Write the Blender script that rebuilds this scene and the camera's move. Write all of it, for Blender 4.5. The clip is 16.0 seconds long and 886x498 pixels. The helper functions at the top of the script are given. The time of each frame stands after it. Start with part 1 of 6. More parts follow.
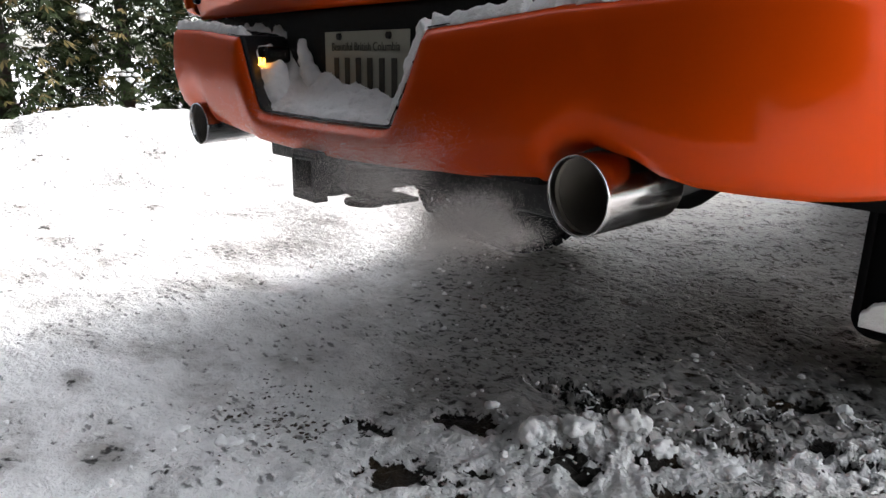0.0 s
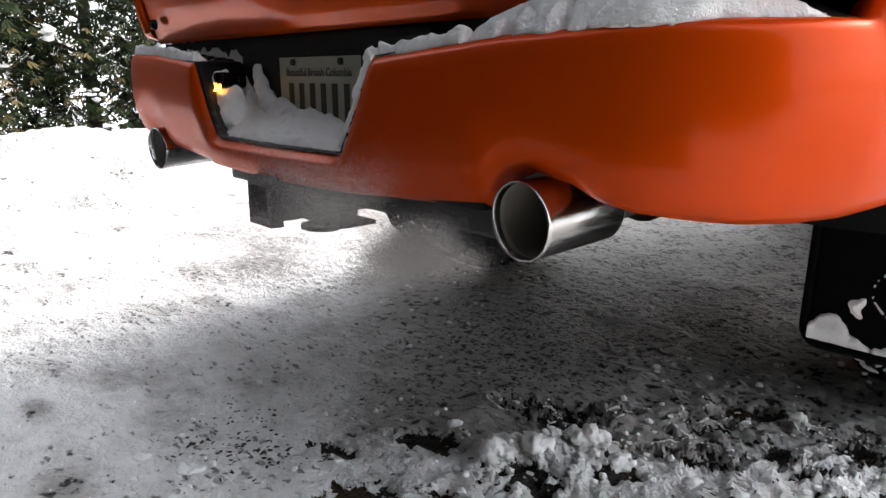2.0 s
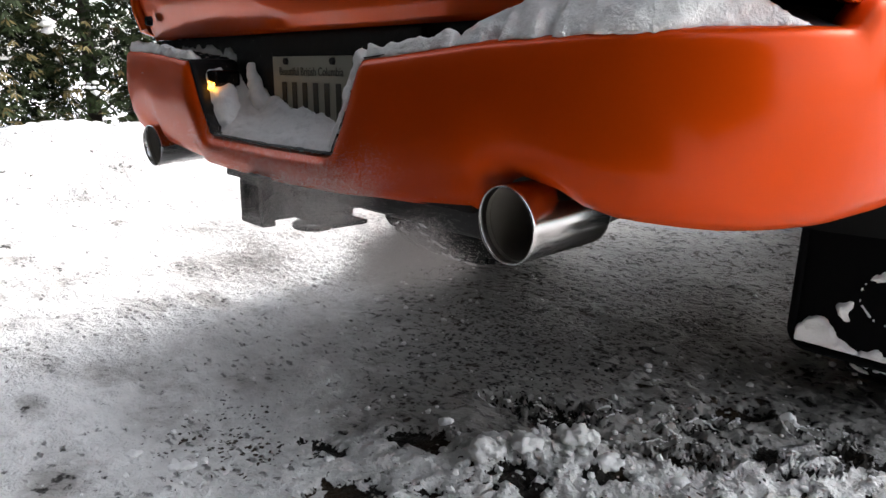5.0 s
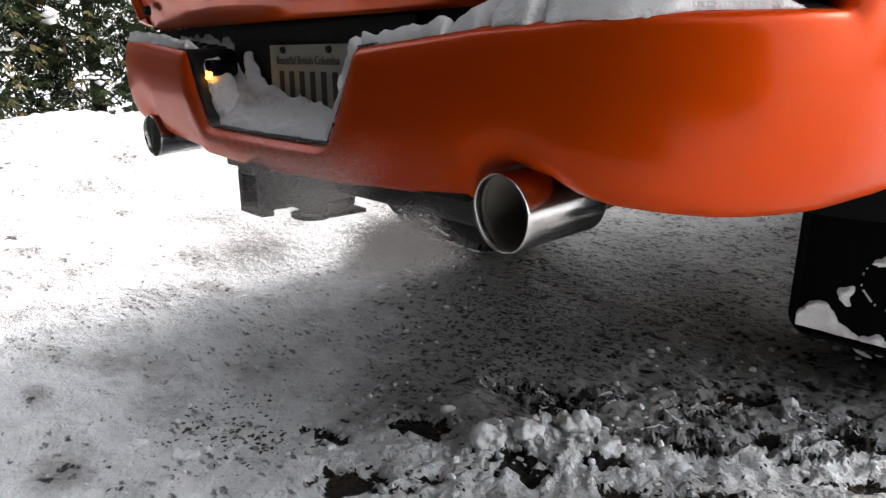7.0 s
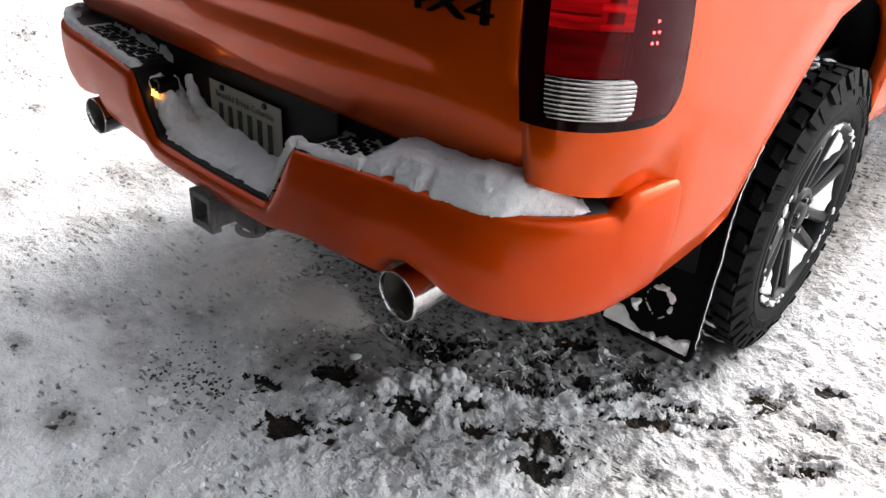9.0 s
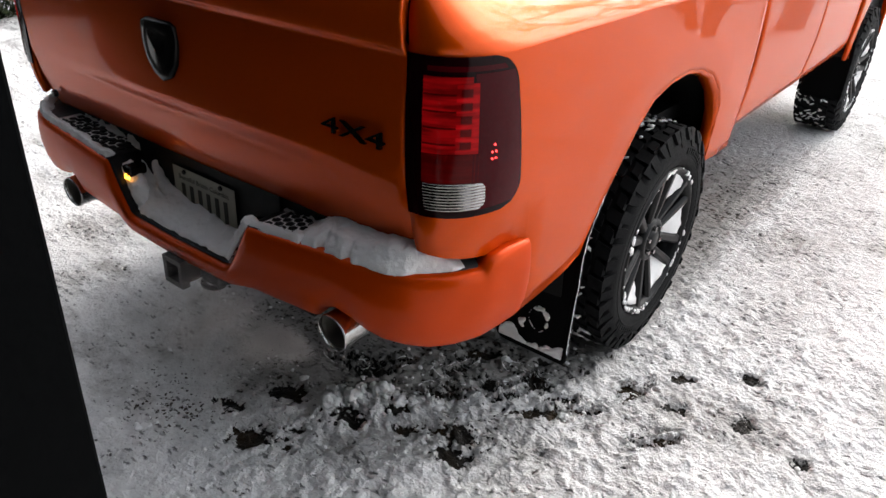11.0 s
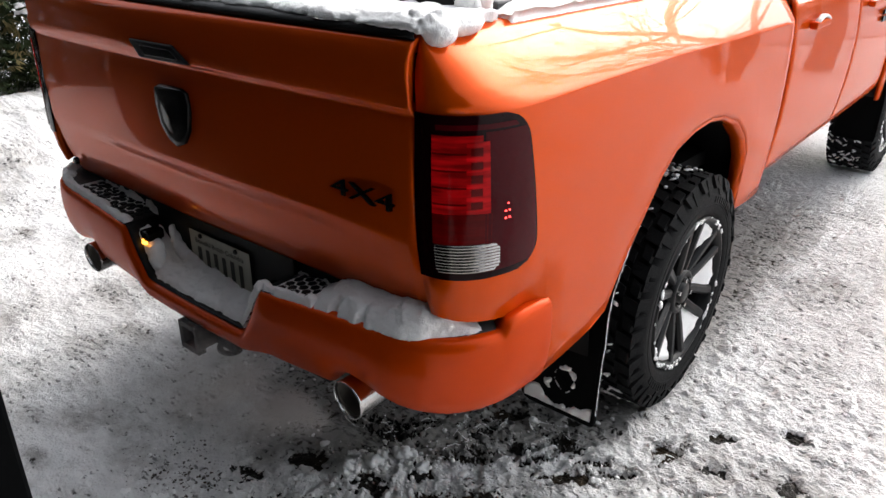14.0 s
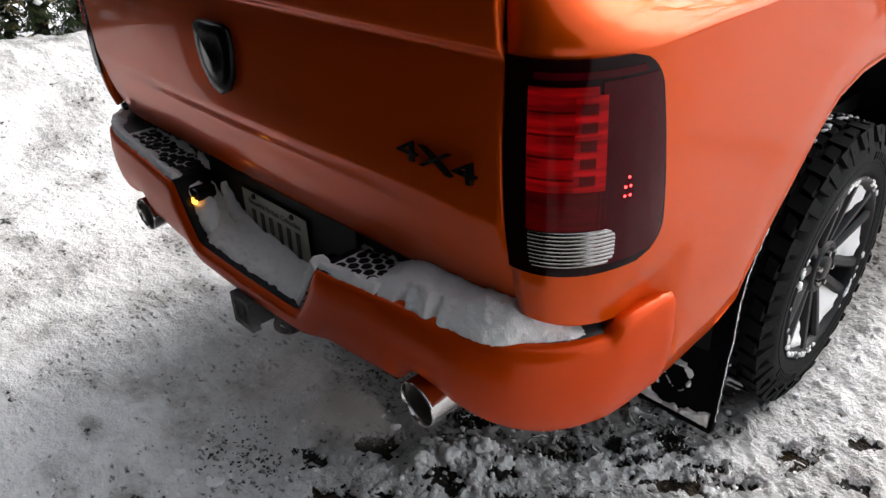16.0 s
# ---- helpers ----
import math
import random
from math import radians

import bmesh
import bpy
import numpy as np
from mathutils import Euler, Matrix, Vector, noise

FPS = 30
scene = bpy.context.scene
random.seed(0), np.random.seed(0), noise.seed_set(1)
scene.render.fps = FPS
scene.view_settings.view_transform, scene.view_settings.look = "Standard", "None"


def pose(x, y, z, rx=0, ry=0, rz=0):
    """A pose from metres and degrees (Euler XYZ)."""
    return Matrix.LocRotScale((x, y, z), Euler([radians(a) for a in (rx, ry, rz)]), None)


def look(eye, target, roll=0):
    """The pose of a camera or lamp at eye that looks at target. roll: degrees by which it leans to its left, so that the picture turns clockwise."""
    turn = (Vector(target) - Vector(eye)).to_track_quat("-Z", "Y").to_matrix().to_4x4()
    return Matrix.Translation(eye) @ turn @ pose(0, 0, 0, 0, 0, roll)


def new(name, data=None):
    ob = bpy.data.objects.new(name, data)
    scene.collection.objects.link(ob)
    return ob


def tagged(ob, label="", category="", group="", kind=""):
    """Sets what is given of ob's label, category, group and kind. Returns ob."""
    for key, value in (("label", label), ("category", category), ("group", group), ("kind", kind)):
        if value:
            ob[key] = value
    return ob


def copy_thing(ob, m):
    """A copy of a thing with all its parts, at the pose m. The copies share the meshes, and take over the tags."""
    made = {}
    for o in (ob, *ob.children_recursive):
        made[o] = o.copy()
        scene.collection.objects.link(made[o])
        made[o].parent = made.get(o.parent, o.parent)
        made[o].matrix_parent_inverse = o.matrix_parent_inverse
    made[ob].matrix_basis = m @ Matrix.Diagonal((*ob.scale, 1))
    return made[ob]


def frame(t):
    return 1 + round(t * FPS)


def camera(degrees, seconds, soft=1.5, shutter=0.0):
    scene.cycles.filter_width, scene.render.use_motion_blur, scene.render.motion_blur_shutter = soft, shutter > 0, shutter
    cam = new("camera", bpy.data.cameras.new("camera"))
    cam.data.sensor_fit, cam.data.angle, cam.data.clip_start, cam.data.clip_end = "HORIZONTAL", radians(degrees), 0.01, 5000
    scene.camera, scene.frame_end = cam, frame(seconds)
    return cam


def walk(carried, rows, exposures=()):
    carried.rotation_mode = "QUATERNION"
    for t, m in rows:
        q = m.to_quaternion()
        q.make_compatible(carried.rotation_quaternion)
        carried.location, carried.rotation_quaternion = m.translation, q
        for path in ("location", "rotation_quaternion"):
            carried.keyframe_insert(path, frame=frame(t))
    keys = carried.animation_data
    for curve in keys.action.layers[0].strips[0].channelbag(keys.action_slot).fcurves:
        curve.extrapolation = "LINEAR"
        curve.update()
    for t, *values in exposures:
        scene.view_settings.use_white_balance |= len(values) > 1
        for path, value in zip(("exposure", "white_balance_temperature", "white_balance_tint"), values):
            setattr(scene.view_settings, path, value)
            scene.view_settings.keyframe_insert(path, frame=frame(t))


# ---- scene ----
cam = camera(62.3, 16.0)
PATH = [
    (0, (1.273, -0.712, 0.741), (-0.234, 0.505, 0.244), 0.7),
    (0.5, (1.274, -0.704, 0.747), (-0.231, 0.517, 0.254), 0.1),
    (1, (1.285, -0.694, 0.754), (-0.201, 0.56, 0.287), 0.2),
    (1.5, (1.298, -0.689, 0.76), (-0.183, 0.573, 0.299), -0.1),
    (2, (1.306, -0.685, 0.767), (-0.168, 0.582, 0.296), -0.3),
    (2.5, (1.312, -0.679, 0.77), (-0.165, 0.577, 0.278), -0.6),
    (3, (1.315, -0.677, 0.77), (-0.16, 0.582, 0.283), -0.4),
    (3.5, (1.317, -0.679, 0.774), (-0.159, 0.58, 0.29), -0.1),
    (4, (1.317, -0.675, 0.776), (-0.156, 0.587, 0.288), 0.1),
    (6.3, (1.333, -0.669, 0.786), (-0.14, 0.591, 0.292), -0.2),
    (6.5, (1.334, -0.662, 0.786), (-0.14, 0.591, 0.28), -0.3),
    (7, (1.33, -0.657, 0.784), (-0.149, 0.583, 0.259), -0.7),
    (7.5, (1.328, -0.646, 0.823), (-0.124, 0.591, 0.222), -0.3),
    (8, (1.345, -0.668, 1.008), (-0.021, 0.566, 0.226), 0.6),
    (8.5, (1.42, -0.744, 1.244), (0.213, 0.536, 0.292), 2.3),
    (8.7, (1.459, -0.789, 1.297), (0.287, 0.51, 0.328), 3.5),
    (10.8, (1.799, -1.058, 1.695), (0.74, 0.322, 0.708), 3.1),
    (11, (1.824, -1.103, 1.713), (0.782, 0.31, 0.756), 3.1),
    (11.5, (1.85, -1.145, 1.736), (0.812, 0.323, 0.859), 2.7),
    (12, (1.841, -1.127, 1.726), (0.76, 0.302, 0.837), 1.8),
    (12.5, (1.823, -1.074, 1.721), (0.697, 0.341, 0.867), 1.7),
    (13, (1.815, -1.04, 1.716), (0.676, 0.371, 0.874), 1.2),
    (13.5, (1.809, -1.027, 1.711), (0.661, 0.374, 0.862), 0.9),
    (14, (1.814, -1.022, 1.712), (0.662, 0.38, 0.872), 0.4),
    (14.5, (1.811, -1.017, 1.709), (0.66, 0.379, 0.857), 0.3),
    (15, (1.789, -0.968, 1.694), (0.623, 0.388, 0.799), -0.5),
    (15.5, (1.724, -0.88, 1.673), (0.48, 0.358, 0.713), -0.9),
    (16, (1.565, -0.754, 1.637), (0.302, 0.433, 0.639), -2.0),
]
walk(cam, [(t, look(eye, target, roll)) for t, eye, target, roll in PATH],
     [(0.0, 0.70), (7.2, 0.68), (8.6, 0.66), (10.8, -0.12), (16.0, -0.12)])

# ---- light ----
world = bpy.data.worlds.new("overcast_sky")
scene.world = world
world.use_nodes = True
wn, wl = world.node_tree.nodes, world.node_tree.links
SUN_EL, SUN_AZ = 37.0, 86.0          # degrees; azimuth from +x towards +y
sky = wn.new("ShaderNodeTexSky")
sky.sky_type, sky.sun_disc = "NISHITA", False
sky.sun_elevation, sky.sun_rotation = radians(SUN_EL), radians(90 - SUN_AZ)
sky.dust_density, sky.air_density = 3.0, 1.0
soft_sky = wn.new("ShaderNodeHueSaturation")
soft_sky.inputs["Saturation"].default_value = 0.26
wl.new(sky.outputs[0], soft_sky.inputs["Color"])
wl.new(soft_sky.outputs[0], wn["Background"].inputs["Color"])
wn["Background"].inputs["Strength"].default_value = 0.53
sun = new("sun", bpy.data.lights.new("sun", "SUN"))
sun.data.energy, sun.data.angle, sun.data.color = 1.3, radians(44), (1.0, 0.95, 0.88)
sun_dir = Vector((math.cos(radians(SUN_EL)) * math.cos(radians(SUN_AZ)), math.cos(radians(SUN_EL)) * math.sin(radians(SUN_AZ)), math.sin(radians(SUN_EL))))
sun.matrix_world = look(sun_dir * 30, (0, 0, 0))


# ---- materials ----
def mat(name, color, rough=0.5, metal=0.0, coat=0.0, spec=0.5, vary=0.0, vscale=8.0, bump=0.0, bscale=60.0, emit=None, power=0.0, dark=None):
    """A node material: base colour with mottling at two scales, and fine relief."""
    m = bpy.data.materials.new(name)
    m.use_nodes = True
    n, l = m.node_tree.nodes, m.node_tree.links
    b = n["Principled BSDF"]
    b.inputs["Base Color"].default_value = (*color, 1)
    b.inputs["Roughness"].default_value = rough
    b.inputs["Metallic"].default_value = metal
    b.inputs["Coat Weight"].default_value = coat
    b.inputs["Coat Roughness"].default_value = 0.03
    b.inputs["Specular IOR Level"].default_value = spec
    tex = n.new("ShaderNodeTexCoord")
    if vary:
        big, fine = n.new("ShaderNodeTexNoise"), n.new("ShaderNodeTexNoise")
        big.inputs["Scale"].default_value, big.inputs["Detail"].default_value = vscale, 4
        fine.inputs["Scale"].default_value, fine.inputs["Detail"].default_value = vscale * 9, 3
        add = n.new("ShaderNodeMath")
        add.operation = "ADD"
        half = n.new("ShaderNodeMath")
        half.operation = "MULTIPLY"
        half.inputs[1].default_value = 0.5
        ramp = n.new("ShaderNodeMix")
        ramp.data_type = "RGBA"
        d = dark or tuple(c * (1 - vary) for c in color)
        ramp.inputs["A"].default_value = (*d, 1)
        ramp.inputs["B"].default_value = (*(min(1, c * (1 + vary * 0.5)) for c in color), 1)
        for t in (big, fine):
            l.new(tex.outputs["Object"], t.inputs["Vector"])
        l.new(big.outputs["Fac"], add.inputs[0])
        l.new(fine.outputs["Fac"], add.inputs[1])
        l.new(add.outputs[0], half.inputs[0])
        l.new(half.outputs[0], ramp.inputs["Factor"])
        l.new(ramp.outputs["Result"], b.inputs["Base Color"])
        rr = n.new("ShaderNodeMapRange")
        rr.inputs["To Min"].default_value, rr.inputs["To Max"].default_value = rough * 0.8, min(1, rough * 1.25)
        l.new(fine.outputs["Fac"], rr.inputs["Value"])
        l.new(rr.outputs[0], b.inputs["Roughness"])
    if bump:
        bn, bt = n.new("ShaderNodeBump"), n.new("ShaderNodeTexNoise")
        bt.inputs["Scale"].default_value, bt.inputs["Detail"].default_value = bscale, 5
        bn.inputs["Strength"].default_value, bn.inputs["Distance"].default_value = bump, 0.004
        l.new(tex.outputs["Object"], bt.inputs["Vector"])
        l.new(bt.outputs["Fac"], bn.inputs["Height"])
        l.new(bn.outputs[0], b.inputs["Normal"])
    if emit:
        b.inputs["Emission Color"].default_value = (*emit, 1)
        b.inputs["Emission Strength"].default_value = power
    return m


PAINT = mat("orange_paint", (0.58, 0.066, 0.0015), 0.24, metal=0.36, coat=0.34, spec=0.0)
DUSTY = mat("orange_paint_with_road_film", (0.56, 0.054, 0.0015), 0.36, metal=0.28, coat=0.26, spec=0.0, vary=0.08, vscale=2.2)
DUSTY.node_tree.nodes["Principled BSDF"].inputs["Coat Roughness"].default_value = 0.17
PAINT.node_tree.nodes["Principled BSDF"].inputs["Coat Roughness"].default_value = 0.02
GAP = mat("gap_black", (0.006, 0.006, 0.006), 0.8, spec=0.08)
PLASTIC = mat("black_plastic", (0.007, 0.007, 0.0075), 0.5, spec=0.16, vary=0.3, bump=0.25, bscale=400)
RUBBER = mat("tyre_rubber", (0.0065, 0.0065, 0.007), 0.75, spec=0.12, vary=0.35, vscale=12, bump=0.4, bscale=150)
FLAP = mat("flap_rubber", (0.0022, 0.0022, 0.0024), 0.7, spec=0.06, vary=0.3, bump=0.2)
RIM = mat("satin_black_rim", (0.007, 0.007, 0.0075), 0.40, spec=0.22, vary=0.2)
CHROME = mat("chrome", (0.50, 0.49, 0.48), 0.16, metal=1.0, vary=0.25, vscale=14)
STEEL = mat("dark_steel", (0.022, 0.022, 0.022), 0.5, metal=0.4, vary=0.4, bump=0.3)
SOOT = mat("sooty_steel", (0.24, 0.22, 0.19), 0.75, metal=0.3, vary=0.4)
SNOW = mat("snow", (0.865, 0.86, 0.85), 0.75, spec=0.2, vary=0.05, vscale=20, bump=0.55, bscale=260)
PAD = mat("step_plastic", (0.038, 0.038, 0.040), 0.42, spec=0.5, vary=0.3, bump=0.2, bscale=300)
GLOSS = mat("gloss_black", (0.003, 0.003, 0.003), 0.25, spec=0.16)
LAMP_BLACK = mat("smoked_lens", (0.008, 0.0008, 0.0015), 0.08, spec=0.10)
LAMP_OUTER = mat("smoked_red_lens", (0.050, 0.0008, 0.003), 0.05, spec=0.10, vary=0.5, vscale=9)
def lamp_red(name, low, high):
    """A red lens lit from behind: the glow is uneven, in soft lying bands."""
    m = mat(name, (0.05, 0.001, 0.001), 0.12, spec=0.10)
    n, l = m.node_tree.nodes, m.node_tree.links
    at, squash, wavy = n.new("ShaderNodeTexCoord"), n.new("ShaderNodeVectorMath"), n.new("ShaderNodeTexNoise")
    squash.operation = "MULTIPLY"
    squash.inputs[1].default_value = (9.0, 9.0, 75.0)
    wavy.inputs["Scale"].default_value, wavy.inputs["Detail"].default_value = 1.0, 3
    rng = n.new("ShaderNodeMapRange")
    rng.inputs["From Min"].default_value, rng.inputs["From Max"].default_value = 0.36, 0.64
    rng.inputs["To Min"].default_value, rng.inputs["To Max"].default_value = low, high
    l.new(at.outputs["Object"], squash.inputs[0])
    l.new(squash.outputs[0], wavy.inputs["Vector"])
    l.new(wavy.outputs["Fac"], rng.inputs["Value"])
    b = n["Principled BSDF"]
    b.inputs["Emission Color"].default_value = (1.0, 0.006, 0.012, 1)
    l.new(rng.outputs[0], b.inputs["Emission Strength"])
    return m


LAMP_RED = lamp_red("red_lens", 0.05, 0.20)
LAMP_LIT = lamp_red("lit_red_guide", 0.12, 0.34)
LAMP_DIM = lamp_red("dim_red_lens", 0.006, 0.035)
LED = mat("red_led", (0.6, 0.02, 0.02), 0.3, emit=(1.0, 0.04, 0.04), power=9.0)
LAMP_CLEAR = mat("clear_ribbed_lens", (0.40, 0.375, 0.36), 0.16, metal=1.0, vary=0.85, vscale=30)
AMBER = mat("amber_bulb", (0.8, 0.4, 0.05), 0.3, emit=(1.0, 0.40, 0.04), power=7.0)
PLATE = mat("plate_cream", (0.42, 0.41, 0.33), 0.4, vary=0.15, vscale=15)
INK = mat("plate_ink", (0.035, 0.034, 0.024), 0.5, vary=0.3, vscale=60)
GLASS = mat("dark_glass", (0.012, 0.014, 0.016), 0.04, coat=0.5)
SIDING = mat("charcoal_siding", (0.0014, 0.0016, 0.0018), 0.7, spec=0.03, vary=0.25, vscale=5, bump=0.3)
BARK = mat("bark", (0.05, 0.04, 0.032), 0.9, vary=0.4)
NEEDLE = mat("cedar_green", (0.030, 0.042, 0.013), 0.75, spec=0.2, vary=0.5, vscale=3, dark=(0.010, 0.018, 0.007))
NEEDLE_Y = mat("cedar_yellowed", (0.11, 0.085, 0.02), 0.7, vary=0.4, vscale=3)


# ---- mesh helpers ----
def mesh_ob(name, verts, faces, material, parent=None, label="", smooth=True, thick=0.0, bevel=0.0, offset=-1):
    me = bpy.data.meshes.new(name)
    me.from_pydata([tuple(v) for v in verts], [], faces)
    me.validate()
    me.materials.append(material)
    if smooth:
        me.polygons.foreach_set("use_smooth", [True] * len(me.polygons))
    ob = new(name, me)
    if parent:
        ob.parent = parent
    if thick:
        s = ob.modifiers.new("thickness", "SOLIDIFY")
        s.thickness, s.offset = thick, offset
    if bevel:
        b = ob.modifiers.new("edges", "BEVEL")
        b.width, b.segments, b.limit_method = bevel, 2, "ANGLE"
    if label:
        ob["label"] = label
    return ob


def part(name, bm, material, parent=None, label="", smooth=False, bevel=0.0):
    me = bpy.data.meshes.new(name)
    bmesh.ops.recalc_face_normals(bm, faces=bm.faces)
    bm.to_mesh(me)
    bm.free()
    me.materials.append(material)
    if smooth:
        me.polygons.foreach_set("use_smooth", [True] * len(me.polygons))
    ob = new(name, me)
    if parent:
        ob.parent = parent
    if bevel:
        b = ob.modifiers.new("edges", "BEVEL")
        b.width, b.segments, b.limit_method = bevel, 2, "ANGLE"
    if label:
        ob["label"] = label
    return ob


def grid(rows):
    """Vertices and quads of a sheet, from rows of equally many points."""
    n = len(rows[0])
    verts = [p for r in rows for p in r]
    faces = [(i * n + j, i * n + j + 1, (i + 1) * n + j + 1, (i + 1) * n + j) for i in range(len(rows) - 1) for j in range(n - 1)]
    return verts, faces


def box(bm, x0, x1, y0, y1, z0, z1, m=None):
    vs = [bm.verts.new((x, y, z)) for x in (x0, x1) for y in (y0, y1) for z in (z0, z1)]
    for f in ((0, 1, 3, 2), (4, 6, 7, 5), (0, 4, 5, 1), (2, 3, 7, 6), (0, 2, 6, 4), (1, 5, 7, 3)):
        bm.faces.new([vs[i] for i in f])
    if m is not None:
        bmesh.ops.transform(bm, matrix=m, verts=vs)
    return vs


def tube(bm, a, b, r0, r1=None, n=16, caps=True):
    a, b = Vector(a), Vector(b)
    r1 = r0 if r1 is None else r1
    q = (b - a).to_track_quat("Z", "Y")
    ring = [[bm.verts.new(p + q @ Vector((r * math.cos(k * math.tau / n), r * math.sin(k * math.tau / n), 0))) for k in range(n)] for p, r in ((a, r0), (b, r1))]
    for k in range(n):
        bm.faces.new((ring[0][k], ring[0][(k + 1) % n], ring[1][(k + 1) % n], ring[1][k]))
    if caps:
        bm.faces.new(ring[0][::-1])
        bm.faces.new(ring[1])


def lathe(profile, n=48, axis="x"):
    """Vertices and quads of a profile (along, radius) turned about the x or y axis."""
    rows = []
    for k in range(n + 1):
        a = k * math.tau / n
        rows.append([(h, r * math.cos(a), r * math.sin(a)) if axis == "x" else (r * math.cos(a), h, r * math.sin(a)) for h, r in profile])
    return grid(rows)


def curve_at(points, t):
    """Straight-line interpolation in a short table of (t, value)."""
    if t <= points[0][0]:
        return points[0][1]
    for (a, va), (b, vb) in zip(points, points[1:]):
        if t <= b:
            return va + (vb - va) * (t - a) / (b - a) if b > a else vb
    return points[-1][1]


def smooth_at(points, t):
    """As curve_at, with a smooth tangent through the table's points."""
    if t <= points[0][0]:
        return points[0][1]
    for i, ((a, va), (b, vb)) in enumerate(zip(points, points[1:])):
        if t <= b:
            s = (vb - va) / (b - a)
            m0 = s if i == 0 else (vb - points[i - 1][1]) / (b - points[i - 1][0])
            m1 = s if i + 2 >= len(points) else (points[i + 2][1] - va) / (points[i + 2][0] - a)
            h, u = b - a, (t - a) / (b - a)
            return (2 * u ** 3 - 3 * u * u + 1) * va + (u ** 3 - 2 * u * u + u) * h * m0 + (3 * u * u - 2 * u ** 3) * vb + (u ** 3 - u * u) * h * m1
    return points[-1][1]


def nz(x, y, z=0.0, s=1.0):
    return noise.noise(Vector((x * s, y * s, z * s)))


def fbm(x, y, z=0.0, s=1.0, o=4):
    return noise.fractal(Vector((x * s, y * s, z * s)), 1.0, 2.0, o)


def masked_sheet(point, keep, nu, nv, thick):
    """A closed slab over the cells of a sheet that keep(u, v) chooses; point(u, v, h) gives the place at height h over it."""
    on = [[keep((i + 0.5) / nu, (j + 0.5) / nv) for j in range(nv)] for i in range(nu)]
    v, f, ids = [], [], {}

    def vid(i, j, top):
        if (i, j, top) not in ids:
            inner = all(0 <= a < nu and 0 <= b < nv and on[a][b] for a in (i - 1, i) for b in (j - 1, j))
            ids[i, j, top] = len(v)
            v.append(point(i / nu, j / nv, 0.0 if not top else thick * (1.0 if inner else 0.45)))
        return ids[i, j, top]

    for i in range(nu):
        for j in range(nv):
            if on[i][j]:
                c = ((i, j), (i + 1, j), (i + 1, j + 1), (i, j + 1))
                f.append(tuple(vid(a, b, True) for a, b in c))
                for k, (di, dj) in enumerate(((0, -1), (1, 0), (0, 1), (-1, 0))):
                    a, b = i + di, j + dj
                    if not (0 <= a < nu and 0 <= b < nv and on[a][b]):
                        p, q = c[k], c[(k + 1) % 4]
                        f.append((vid(*q, True), vid(*p, True), vid(*p, False), vid(*q, False)))
    return v, f


def blob(size, seed, sub=3, rough=0.35, freq=1.6):
    """A lumpy clod: a ball pushed about by noise, flattened below."""
    bm = bmesh.new()
    bmesh.ops.create_icosphere(bm, subdivisions=sub, radius=1.0)
    for q in bm.verts:
        k = 1 + rough * noise.fractal(q.co * freq + Vector((seed * 7.3, seed, 0)), 1.0, 2.0, 4)
        q.co = Vector((q.co.x * size[0] * k, q.co.y * size[1] * k, max(-0.35, q.co.z) * size[2] * k))
    return bm


SNOW_GRAIN = bpy.data.textures.new("snow_grain", "CLOUDS")
SNOW_GRAIN.noise_scale, SNOW_GRAIN.noise_depth = 0.012, 4


def snow_mass(name, balls, label, voxel=0.005, grain=0.007, parent=None, seed=1, soft=4):
    """One lump of snow: many small lumps (x, y, z, rx, ry, rz) fused into a single closed skin."""
    rng = random.Random(seed)
    bm = bmesh.new()
    bmesh.ops.create_icosphere(bm, subdivisions=2, radius=1.0)
    unit, tris = [q.co.copy() for q in bm.verts], [tuple(q.index for q in t.verts) for t in bm.faces]
    bm.free()
    vs, fs = [], []
    for x, y, z, rx, ry, rz in balls:
        turn = Euler((rng.uniform(-0.3, 0.3), rng.uniform(-0.3, 0.3), rng.uniform(0, 6))).to_matrix() if max(rx, ry) < 0.03 else Matrix.Identity(3)
        i = len(vs)
        vs.extend(Vector((x, y, z)) + turn @ Vector((q.x * rx, q.y * ry, q.z * rz)) for q in unit)
        fs.extend((i + a, i + b, i + c) for a, b, c in tris)
    ob = mesh_ob(name, vs, fs, SNOW, parent, label if parent else "")
    r = ob.modifiers.new("fuse", "REMESH")
    r.mode, r.voxel_size, r.use_smooth_shade = "VOXEL", voxel, True
    s = ob.modifiers.new("settle", "SMOOTH")
    s.factor, s.iterations = 0.5, soft
    d = ob.modifiers.new("grain", "DISPLACE")
    d.texture, d.strength, d.mid_level, d.texture_coords = SNOW_GRAIN, grain, 0.5, "LOCAL"
    return ob if parent else tagged(ob, label, "snow")


def steps(a, b, n):
    return [a + (b - a) * i / (n - 1) for i in range(n)]


